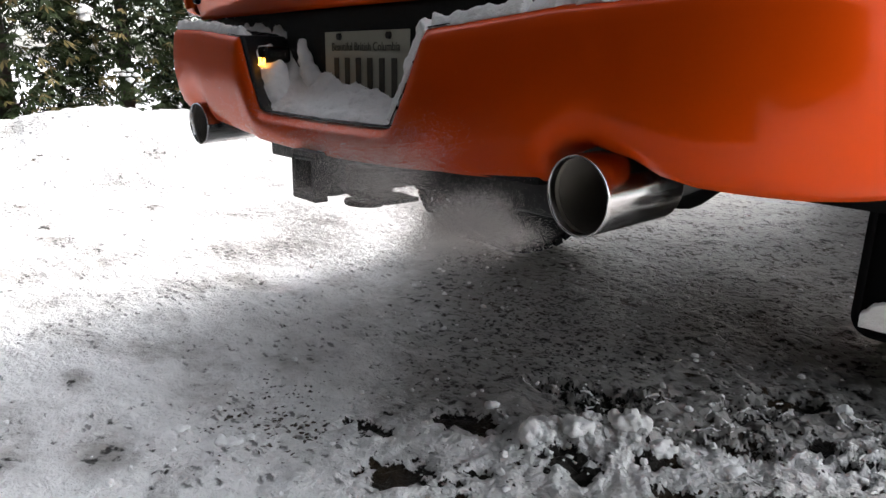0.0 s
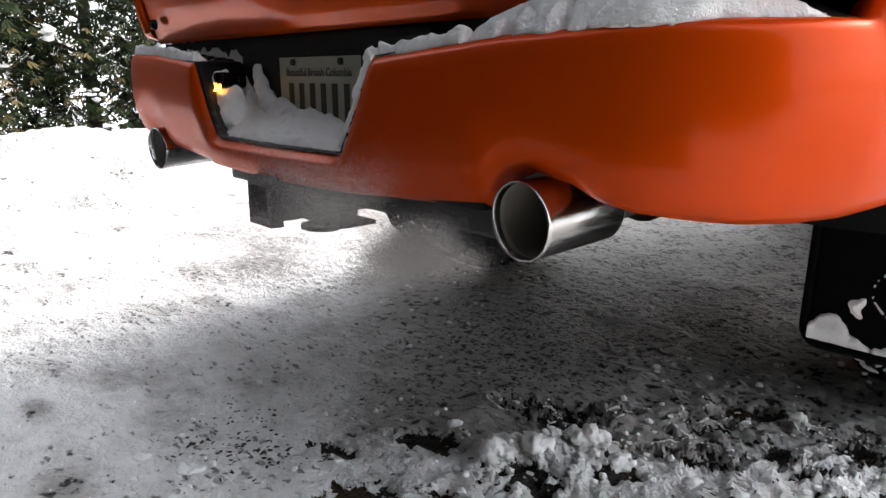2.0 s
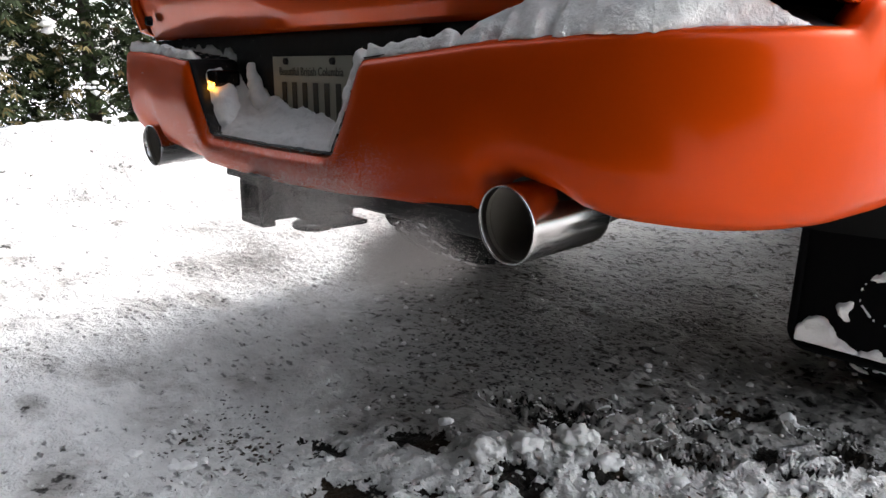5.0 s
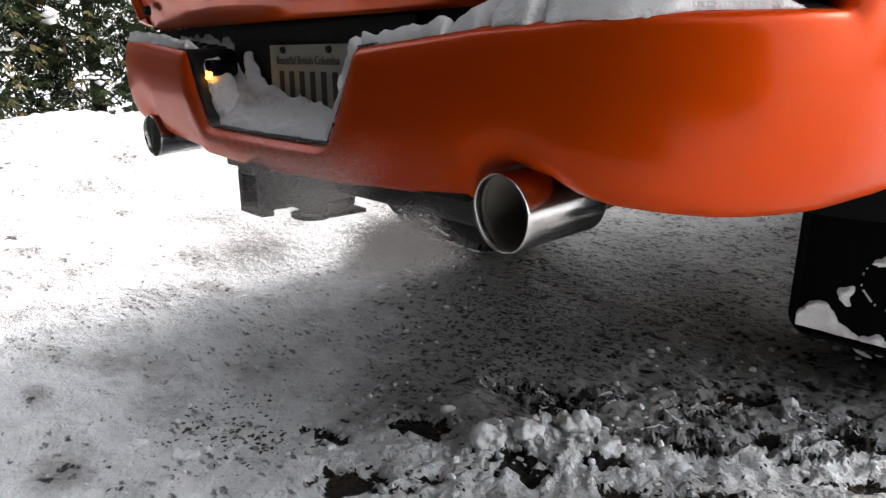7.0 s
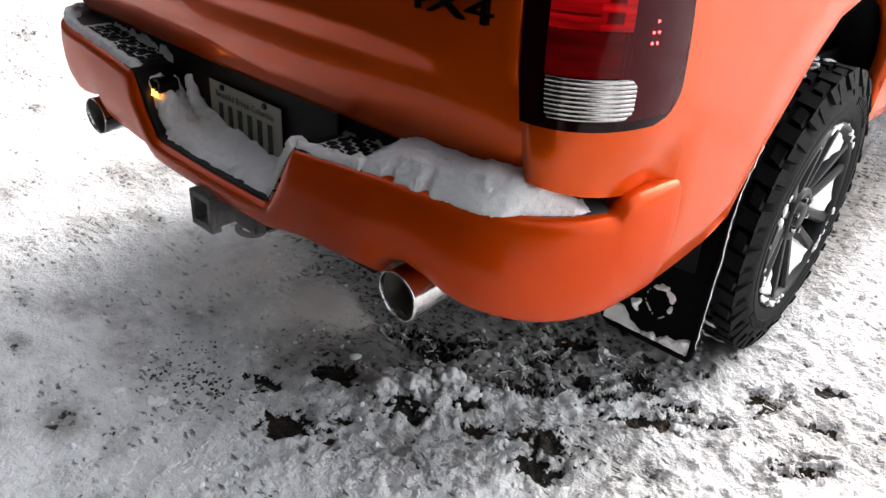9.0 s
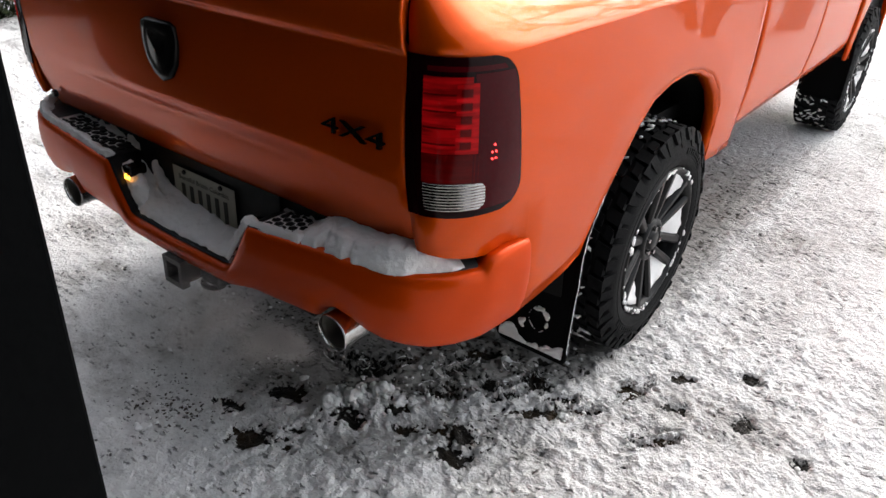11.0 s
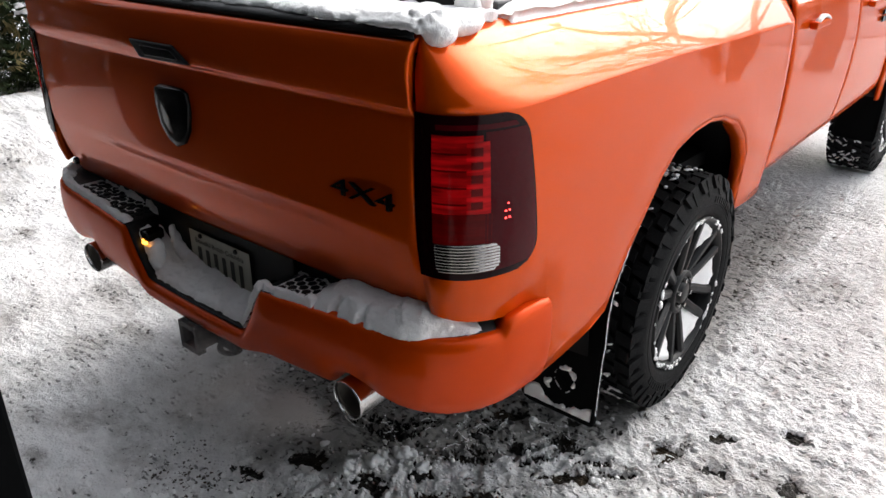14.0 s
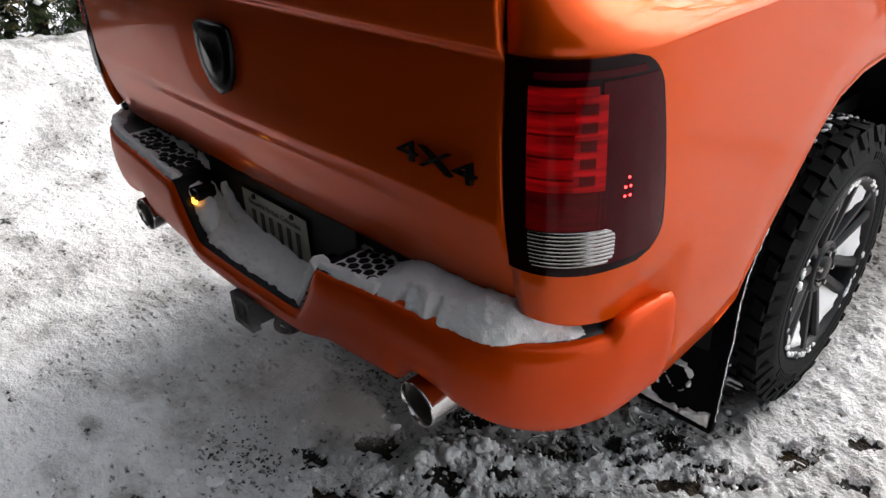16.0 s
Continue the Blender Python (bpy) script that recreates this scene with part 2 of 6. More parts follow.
# ---- ground ----
MELT = [(0.305, -0.005, 0.085, 0.05), (0.10, 0.03, 0.05, 0.035), (0.455, 0.262, 0.065, 0.04), (0.562, 0.40, 0.06, 0.035), (0.92, 0.704, 0.075, 0.035),
        (0.81, 0.44, 0.10, 0.05), (0.59, 0.865, 0.08, 0.05), (1.25, 1.23, 0.06, 0.03), (1.44, 1.40, 0.05, 0.03),
        (1.30, 1.05, 0.045, 0.025), (1.53, 1.14, 0.05, 0.035), (1.73, 1.06, 0.04, 0.025), (0.85, 0.87, 0.05, 0.03), (0.21, 0.20, 0.10, 0.05), (0.82, 0.34, 0.07, 0.04), (0.72, 0.735, 0.04, 0.03), (0.325, 0.485, 0.06, 0.03), (1.14, 1.04, 0.035, 0.03), (0.64, 0.345, 0.045, 0.025), (0.378, 0.112, 0.035, 0.018), (0.96, 0.70, 0.05, 0.02), (0.80, 0.98, 0.04, 0.025), (0.865, 0.845, 0.05, 0.03)]
PRINTS = [(1.015, 0.826, 25), (0.62, 0.585, 35), (0.81, 0.88, 10), (0.375, 0.55, 60), (0.80, 0.765, 70), (0.26, 0.50, 20), (1.14, 1.05, 80), (1.30, 0.85, 50), (0.56, 0.73, 80)]


def axis_steps(lo, hi, fine, far):
    mid = np.arange(lo, hi, fine)
    out, d, p = [], fine, hi
    while p < far:
        out.append(p)
        d = min(d * 1.10, 0.03 if p < hi + 1.5 else 0.07) if p < hi + 6 else d * 1.16
        p += d
    left, d, p = [], fine * 1.16, lo - fine
    while p > -far:
        left.append(p)
        d = min(d * 1.10, 0.03 if p > lo - 1.2 else 0.055) if p > lo - 6 else d * 1.16
        p -= d
    return left[::-1] + list(mid) + out


def ease(v, lo, hi):
    t = max(0.0, min(1.0, (v - lo) / (hi - lo)))
    return t * t * (3 - 2 * t)


# worn grey patches; the long strip beside the truck paints its soft shadow
WORN_AND_SHADE = [(-0.25, -0.15, 0.17, 0.10, 0.50), (0.02, 0.34, 0.22, 0.10, 1.0), (-0.62, -0.02, 0.22, 0.16, 0.22), (-0.32, 0.06, 0.10, 0.05, 0.55), (-0.12, -0.42, 0.075, 0.055, 1.2),
        (-0.52, -0.38, 0.07, 0.03, 0.8), (0.03, -0.10, 0.26, 0.16, 0.20), (0.30, 0.02, 0.22, 0.12, 0.30), (0.80, 0.42, 0.30, 0.12, 0.36), (1.36, 2.9, 0.30, 1.6, 0.22), (1.25, 1.0, 0.7, 1.2, 0.14), (0.54, 0.14, 0.10, 0.06, 0.75), (0.95, 0.54, 0.20, 0.13, 0.50), (0.66, 0.28, 0.13, 0.07, 0.45)]


def worn_shade_at(x, y):
    """How far the snow is worn to grey slush, with the truck's soft shade painted in: wholly under its tail, with a
    white trodden band behind it.
    """
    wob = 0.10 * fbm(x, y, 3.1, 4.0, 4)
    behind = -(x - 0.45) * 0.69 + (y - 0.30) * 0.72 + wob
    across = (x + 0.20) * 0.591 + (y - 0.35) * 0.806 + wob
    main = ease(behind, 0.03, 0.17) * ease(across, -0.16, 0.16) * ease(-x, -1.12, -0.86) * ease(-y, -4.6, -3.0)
    spots = max(w * math.exp(-((x - px) / rx) ** 2 - ((y - py) / ry) ** 2) for px, py, rx, ry, w in WORN_AND_SHADE)
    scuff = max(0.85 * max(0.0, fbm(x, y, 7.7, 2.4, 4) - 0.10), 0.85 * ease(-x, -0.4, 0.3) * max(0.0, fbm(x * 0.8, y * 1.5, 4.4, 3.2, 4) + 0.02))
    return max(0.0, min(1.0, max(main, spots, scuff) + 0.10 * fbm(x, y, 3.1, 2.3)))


def drip_at(x, y):
    """Where drips from the truck have pitted the snow."""
    a = math.exp(-((x + 0.02) / 0.55) ** 2 - ((y - 0.95) / 0.75) ** 2)
    b = 0.9 * math.exp(-((x + 0.05) / 0.26) ** 2 - ((y + 0.08) / 0.22) ** 2)
    c = 0.75 * math.exp(-((x - 0.30) / 0.60) ** 2 - ((y - 2.2) / 1.3) ** 2)
    d = 0.55 * math.exp(-((x - 0.30) / 0.35) ** 2 - ((y - 0.15) / 0.3) ** 2)
    e = 0.75 * math.exp(-((x - 0.84) / 0.22) ** 2 - ((y - 0.48) / 0.16) ** 2)
    return max(0.0, min(1.0, max(a, b, c, d, e) + 0.25 * fbm(x, y, 6.1, 3.0)))


def churn_at(x, y):
    """Where boots and tyres have churned the snow into ridges."""
    return max(math.exp(-((x - 0.85) / 0.55) ** 2 - ((y - 0.62) / 0.5) ** 2), 0.6 * math.exp(-((x - 1.35) / 0.5) ** 2 - ((y - 1.3) / 1.0) ** 2))


def print_at(x, y):
    """Boot prints: height, and how far the tread has pressed through to the ground."""
    z = m = 0.0
    for px, py, a in PRINTS:
        dx, dy = x - px, y - py
        if abs(dx) < 0.18 and abs(dy) < 0.18:
            c, s = math.cos(radians(a)), math.sin(radians(a))
            wob = 0.012 * fbm(x, y, px, 14, 2)
            u, v = dx * c + dy * s + wob, -dx * s + dy * c - wob
            e = (u / 0.13) ** 2 + (v / 0.052) ** 2
            if e < 1.5:
                row = abs(((u / 0.036) + 0.5 * (1 if v > 0 else 0)) % 1.0 - 0.5) * 2
                bar = max(row ** 7, math.exp(-(v / 0.006) ** 2), math.exp(-((e - 1.05) / 0.20) ** 2))
                bar = min(1.0, bar * (0.9 + 0.8 * fbm(x, y, 1, 18, 2)))
                fade = min(1.0, max(0.0, 0.7 + 1.2 * fbm(x, y, px + 2, 9, 2)))
                z += fade * (-0.007 + 0.019 * max(0.0, bar)) * (1.0 if e < 1.1 else max(0.0, 1 - (e - 1.1) / 0.4))
                if e < 1.0:
                    m = max(m, fade * min(1.0, max(0.0, (0.55 - bar) * 3)))
    return z, m


def melt_at(x, y):
    m = 0.0
    for px, py, rx, ry in MELT:
        dx, dy = x - px, y - py
        if abs(dx) < 0.2 and abs(dy) < 0.2:
            c, s = 0.83, 0.56
            u, v = (dx * c + dy * s) / rx, (-dx * s + dy * c) / ry
            d = 1.12 * math.sqrt(u * u + v * v) + 0.7 * fbm(x, y, px, 13, 2) + 0.9 * fbm(x, y, px, 45, 3)
            m = max(m, min(1.0, max(0.0, (1.25 - d) / 0.5)))
    return max(m, 0.85 * print_at(x, y)[1])


def bank_at(x, y):
    """The ploughed snow bank along the hedge."""
    crest = -4.15 + 0.25 * nz(0, y, 9, 0.5)
    h = 0.40 + 0.10 * nz(0, y, 4, 0.8)
    d = x - crest
    b = h * math.exp(-(d / (0.75 if d > 0 else 1.6)) ** 2)
    return b * (0.88 + 0.16 * fbm(x, y, 2, 2.2)) + (0.02 * fbm(x, y, 0, 7) if b > 0.05 else 0)


def ground_z(x, y):
    near = -3.0 < x < 3.5 and -2.0 < y < 4.5
    z = 0.012 * fbm(x, y, 0, 1.6, 3)
    if near:
        t = worn_shade_at(x, y)
        z += 0.015 * fbm(x, y, 1, 7, 5) * (1.0 - 0.55 * t) + (0.013 * max(0.0, fbm(x, y, 5, 17, 4)) + 0.006 * fbm(x, y, 8, 36, 3)) * (0.40 + 0.60 * ease(x, 0.0, 0.8))
        c = churn_at(x, y)
        if c > 0.05:
            ridge = 1.0 - min(1.0, 2.6 * abs(fbm(x, y, 2.5, 9.0, 2)))
            clump = max(0.0, fbm(x, y, 11.0, 15.0, 4))
            z += c * (0.014 * ridge ** 2 * (0.5 + clump) + 0.022 * clump)
        z -= 0.016 * melt_at(x, y)
        # the heaped clod of snow behind the tail pipe
        d = ((x - 0.45) * 0.72 + (y - 0.335) * 0.69, -(x - 0.45) * 0.69 + (y - 0.335) * 0.72)
        heap_at = math.exp(-(d[0] / 0.17) ** 2 - (d[1] / 0.075) ** 2)
        if heap_at > 0.01:
            z += 0.058 * heap_at * (0.75 + 0.9 * fbm(x, y, 0, 16, 3)) + 0.020 * heap_at * max(0.0, fbm(x, y, 9, 42, 3))
        z += print_at(x, y)[0]
    if -9 < x < -2:
        z += bank_at(x, y)
    return z


gx, gy = axis_steps(-0.5, 1.8, 0.0068, 420), axis_steps(-0.6, 1.7, 0.0068, 420)
verts, thin_v, melt_v, drip_v, crisp_v = [], [], [], [], []
for yy in gy:
    for xx in gx:
        inner = -3.0 < xx < 3.5 and -2.0 < yy < 4.5
        verts.append((xx, yy, ground_z(xx, yy) if abs(xx) < 60 and abs(yy) < 60 else 0.0))
        thin_v.append(worn_shade_at(xx, yy) if -6 < xx < 6 and -6 < yy < 9 else 0.0)
        crisp_v.append(ease(xx + 0.25 * fbm(xx, yy, 12.0, 1.5, 3), -0.2, 0.7))
        melt_v.append(melt_at(xx, yy) if inner else 0.0)
        drip_v.append(drip_at(xx, yy) if inner else 0.0)
nx = len(gx)
faces = [(j * nx + i, j * nx + i + 1, (j + 1) * nx + i + 1, (j + 1) * nx + i) for j in range(len(gy) - 1) for i in range(nx - 1)]


def ground_material():
    m = bpy.data.materials.new("trodden_snow_on_asphalt")
    m.use_nodes = True
    n, l = m.node_tree.nodes, m.node_tree.links
    b = n["Principled BSDF"]
    tex = n.new("ShaderNodeTexCoord")

    def noise_tex(scale, detail=4.0, rough=0.55):
        t = n.new("ShaderNodeTexNoise")
        t.inputs["Scale"].default_value, t.inputs["Detail"].default_value, t.inputs["Roughness"].default_value = scale, detail, rough
        l.new(tex.outputs["Object"], t.inputs["Vector"])
        return t.outputs["Fac"]

    def calc(op, a, c=0.0, clamp=False):
        k = n.new("ShaderNodeMath")
        k.operation, k.use_clamp = op, clamp
        for i, v in enumerate((a, c)):
            if isinstance(v, (int, float)):
                k.inputs[i].default_value = v
            else:
                l.new(v, k.inputs[i])
        return k.outputs[0]

    def attr(name):
        a = n.new("ShaderNodeAttribute")
        a.attribute_name = name
        return a.outputs["Fac"]

    def mixc(f, a, c):
        k = n.new("ShaderNodeMix")
        k.data_type = "RGBA"
        l.new(f, k.inputs["Factor"])
        for s, v in (("A", a), ("B", c)):
            if isinstance(v, tuple):
                k.inputs[s].default_value = (*v, 1)
            else:
                l.new(v, k.inputs[s])
        return k.outputs["Result"]

    thin, melt = attr("thin"), attr("melt")
    dots, blot = noise_tex(34, 4, 0.58), noise_tex(7, 4, 0.6)
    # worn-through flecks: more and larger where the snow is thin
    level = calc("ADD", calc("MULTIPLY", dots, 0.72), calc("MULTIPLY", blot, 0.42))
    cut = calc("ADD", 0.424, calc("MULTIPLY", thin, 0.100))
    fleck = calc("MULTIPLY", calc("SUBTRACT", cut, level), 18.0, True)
    # low spots of the bump pattern greyed: shade put into the snow's colour
    pit_shade = calc("MULTIPLY", calc("SUBTRACT", calc("ADD", cut, 0.085), level), 9.0, True)
    # round drip holes, a centimetre across, thickest under the tail
    vor = n.new("ShaderNodeTexVoronoi")
    vor.inputs["Scale"].default_value = 84.0
    warp = n.new("ShaderNodeVectorMath")
    warp.operation = "MULTIPLY"
    warp.inputs[1].default_value = (0.78, 0.95, 0.0)
    jig = n.new("ShaderNodeTexNoise")
    jig.inputs["Scale"].default_value = 60.0
    shift = n.new("ShaderNodeVectorMath")
    shift.operation = "MULTIPLY_ADD"
    shift.inputs[1].default_value = (0.022, 0.022, 0.0)
    l.new(tex.outputs["Object"], jig.inputs["Vector"])
    l.new(jig.outputs["Color"], shift.inputs[0])
    l.new(tex.outputs["Object"], shift.inputs[2])
    l.new(shift.outputs[0], warp.inputs[0])
    l.new(warp.outputs[0], vor.inputs["Vector"])
    pick = n.new("ShaderNodeSeparateColor")
    l.new(vor.outputs["Color"], pick.inputs[0])
    size = calc("SUBTRACT", calc("ADD", calc("MULTIPLY", calc("SUBTRACT", attr("drip"), 0.22), 0.85), calc("MULTIPLY", blot, 0.60)), calc("ADD", calc("MULTIPLY", pick.outputs[0], 0.62), 0.10))
    hole = calc("MULTIPLY", calc("SUBTRACT", calc("MINIMUM", calc("MULTIPLY", size, 0.8, True), 0.46), vor.outputs["Distance"]), 7.0, True)
    fleck = calc("MAXIMUM", fleck, hole)
    edge = calc("SUBTRACT", calc("ADD", calc("ADD", melt, calc("MULTIPLY", calc("SUBTRACT", dots, 0.5), 1.1)), calc("MULTIPLY", calc("SUBTRACT", noise_tex(95, 3), 0.5), 1.5)), 0.56)
    # hollow slots between the crumbled flakes of the crust, in patches; their shade is mixed into the colour
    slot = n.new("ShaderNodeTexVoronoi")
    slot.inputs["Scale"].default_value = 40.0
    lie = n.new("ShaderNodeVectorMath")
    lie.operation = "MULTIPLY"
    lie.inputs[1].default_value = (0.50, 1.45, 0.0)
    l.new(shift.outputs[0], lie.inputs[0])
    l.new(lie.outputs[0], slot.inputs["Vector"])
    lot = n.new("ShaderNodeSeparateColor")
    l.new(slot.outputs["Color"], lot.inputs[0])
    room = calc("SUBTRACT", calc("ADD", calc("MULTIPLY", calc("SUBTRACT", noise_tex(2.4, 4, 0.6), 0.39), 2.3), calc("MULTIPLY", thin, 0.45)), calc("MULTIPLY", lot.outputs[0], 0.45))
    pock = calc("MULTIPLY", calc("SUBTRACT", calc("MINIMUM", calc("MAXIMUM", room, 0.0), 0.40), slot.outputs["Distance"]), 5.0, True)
    bare = calc("MAXIMUM", fleck, calc("MULTIPLY", edge, 9.0, True))
    # smooth grey slush where the crust is gone, darkened for the truck's shade too; crumbled where the two meet
    seam = calc("MULTIPLY", calc("MULTIPLY", thin, 4.0), calc("SUBTRACT", 1.0, thin))
    ragged = calc("ADD", calc("MULTIPLY", calc("SUBTRACT", noise_tex(22, 6, 0.62), 0.5), 1.5), calc("MULTIPLY", calc("SUBTRACT", noise_tex(6, 4), 0.5), 0.8))
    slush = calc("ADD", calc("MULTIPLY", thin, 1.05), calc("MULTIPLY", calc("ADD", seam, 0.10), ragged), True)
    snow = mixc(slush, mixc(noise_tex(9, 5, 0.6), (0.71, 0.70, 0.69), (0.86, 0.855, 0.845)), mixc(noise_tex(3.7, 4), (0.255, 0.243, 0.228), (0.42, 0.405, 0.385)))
    snow = mixc(calc("MULTIPLY", pit_shade, 0.16), snow, (0.11, 0.105, 0.098))
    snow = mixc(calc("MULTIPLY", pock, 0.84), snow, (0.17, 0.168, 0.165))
    road = mixc(noise_tex(180, 2), (0.007, 0.0065, 0.006), (0.026, 0.022, 0.018))
    road = mixc(calc("MULTIPLY", calc("SUBTRACT", noise_tex(3.3, 3), 0.47), 7.0, True), road, (0.040, 0.025, 0.012))
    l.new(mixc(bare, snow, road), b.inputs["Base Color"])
    b.inputs["Roughness"].default_value = 0.6
    b.inputs["Specular IOR Level"].default_value = 0.15
    rr = n.new("ShaderNodeMapRange")
    rr.inputs["To Min"].default_value, rr.inputs["To Max"].default_value = 0.70, 0.42
    l.new(calc("MAXIMUM", bare, slush), rr.inputs["Value"])
    l.new(rr.outputs[0], b.inputs["Roughness"])
    bump = n.new("ShaderNodeBump")
    bump.inputs["Distance"].default_value, bump.inputs["Strength"].default_value = 0.016, 1.0
    h = calc("SUBTRACT", calc("ADD", calc("MULTIPLY", dots, 1.3), calc("ADD", calc("MULTIPLY", noise_tex(110, 3), 0.55), calc("MULTIPLY", noise_tex(13, 4, 0.5), 1.3))), calc("ADD", calc("MULTIPLY", bare, 0.6), calc("ADD", calc("MULTIPLY", slush, 0.5), calc("MULTIPLY", pock, 0.55))))
    l.new(calc("MULTIPLY", calc("MULTIPLY", h, calc("ADD", 0.75, calc("MULTIPLY", attr("crisp"), 0.45))), calc("SUBTRACT", 1.0, calc("MULTIPLY", slush, 0.60))), bump.inputs["Height"])
    l.new(bump.outputs[0], b.inputs["Normal"])
    return m


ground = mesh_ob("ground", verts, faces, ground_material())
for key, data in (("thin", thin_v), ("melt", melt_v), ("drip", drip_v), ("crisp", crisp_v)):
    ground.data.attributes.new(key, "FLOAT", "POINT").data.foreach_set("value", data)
tagged(ground, "trodden snow worn thin over dark wet asphalt", "ground", kind="structure")

# crumbs of snow thrown about
crumb_rng = random.Random(5)
cv, cf = [], []
ICO = [(0, 0, 1), (0.89, 0, 0.45), (0.28, 0.85, 0.45), (-0.72, 0.53, 0.45), (-0.72, -0.53, 0.45), (0.28, -0.85, 0.45), (0.72, 0.53, -0.45), (-0.28, 0.85, -0.45), (-0.89, 0, -0.45), (-0.28, -0.85, -0.45), (0.72, -0.53, -0.45), (0, 0, -1)]
ICOF = [(0, 1, 2), (0, 2, 3), (0, 3, 4), (0, 4, 5), (0, 5, 1), (1, 6, 2), (2, 7, 3), (3, 8, 4), (4, 9, 5), (5, 10, 1), (1, 10, 6), (2, 6, 7), (3, 7, 8), (4, 8, 9), (5, 9, 10), (6, 11, 7), (7, 11, 8), (8, 11, 9), (9, 11, 10), (10, 11, 6)]


def crumb(x, y, r):
    base = len(cv)
    tw = crumb_rng.uniform(0, 6.28)
    zz = ground_z(x, y)
    for px, py, pz in ICO:
        k = r * crumb_rng.uniform(0.7, 1.25)
        cv.append((x + k * (px * math.cos(tw) - py * math.sin(tw)), y + k * (px * math.sin(tw) + py * math.cos(tw)) * 0.85, zz + r * 0.25 + k * pz * 0.7))
    cf.extend(tuple(base + i for i in f) for f in ICOF)


for _ in range(3600):
    x, y = crumb_rng.uniform(-1.2, 2.4), crumb_rng.uniform(-0.9, 2.8)
    if crumb_rng.random() < 0.2 + 0.7 * churn_at(x, y) + 0.2 * worn_shade_at(x, y) and melt_at(x, y) < 0.2:
        crumb(x, y, 0.0025 + 0.009 * crumb_rng.random() ** 3)
for _ in range(120):
    a = crumb_rng.gauss(0, 0.15)
    b = crumb_rng.gauss(0, 0.06)
    x, y = 0.45 + a * 0.72 - b * 0.69, 0.335 + a * 0.69 + b * 0.72
    crumb(x, y, 0.003 + 0.009 * crumb_rng.random() ** 2)
crumbs = mesh_ob("snow_crumbs", cv, cf, SNOW)
crumbs.data.polygons.foreach_set("use_smooth", [False] * len(crumbs.data.polygons))
tagged(crumbs, "loose crumbs and clods of white snow on the ground", "snow", kind="stuff")

# ridges of snow squeezed up between the treads of boots
print_rng = random.Random(21)
for k, (px, py, turn) in enumerate(PRINTS):
    c, s = math.cos(radians(turn)), math.sin(radians(turn))
    lines = []
    for sign in (-1, 1):
        lines.append([(0.128 * math.cos(a), sign * 0.047 * math.sin(a)) for a in steps(print_rng.uniform(0.1, 0.7), print_rng.uniform(2.2, 3.1), 34)])
    for i in range(6):
        u = -0.095 + 0.038 * i + print_rng.gauss(0, 0.003)
        w = 0.044 * math.sqrt(max(0.1, 1 - (u / 0.128) ** 2))
        if print_rng.random() < 0.85:
            lines.append([(u + 0.014 * (q / w) ** 2 + 0.003 * nz(q * 60, k, i), q) for q in steps(-w, w * print_rng.uniform(0.2, 1.0), 13)])
    if print_rng.random() < 0.6:
        lines.append([(u, 0.008 * nz(u * 18, k)) for u in steps(-0.07, 0.06, 18)])
    lumps = []
    for line in lines:
        for u, v in line:
            x, y = px + u * c - v * s, py + u * s + v * c
            fade = fbm(x, y, k, 14, 2)
            if fade > -0.26:
                r = 0.0030 * (1 + 0.5 * fbm(x, y, 3, 50, 2))
                lumps.append((x, y, ground_z(x, y) - 0.0005, r * 1.2, r * 1.2, r * 0.8))
    trace = snow_mass("boot_print", lumps, "ridges of pressed snow in a boot print", 0.0028, 0.003, None, k, 1)
    tagged(trace, "ridges of pressed snow in a boot print", "boot print", kind="stuff")

# broken clods of snow behind the tail pipe
clod_rng = random.Random(8)
CLODS = [(0.385, 0.245, 0.036, 0.028, 0.036, 40), (0.49, 0.40, 0.040, 0.026, 0.030, 40), (0.43, 0.315, 0.030, 0.024, 0.026, 30), (0.545, 0.405, 0.040, 0.026, 0.026, 30), (0.335, 0.33, 0.04, 0.022, 0.016, 16),
         (0.20, 0.30, 0.016, 0.014, 0.016, 3), (-0.02, -0.21, 0.030, 0.022, 0.010, 3), (0.16, 0.02, 0.012, 0.012, 0.012, 2), (1.02, 0.75, 0.018, 0.014, 0.014, 4), (0.70, 0.86, 0.016, 0.012, 0.020, 4), (-0.13, -0.27, 0.018, 0.014, 0.010, 2), (0.66, 0.50, 0.02, 0.015, 0.014, 4)]
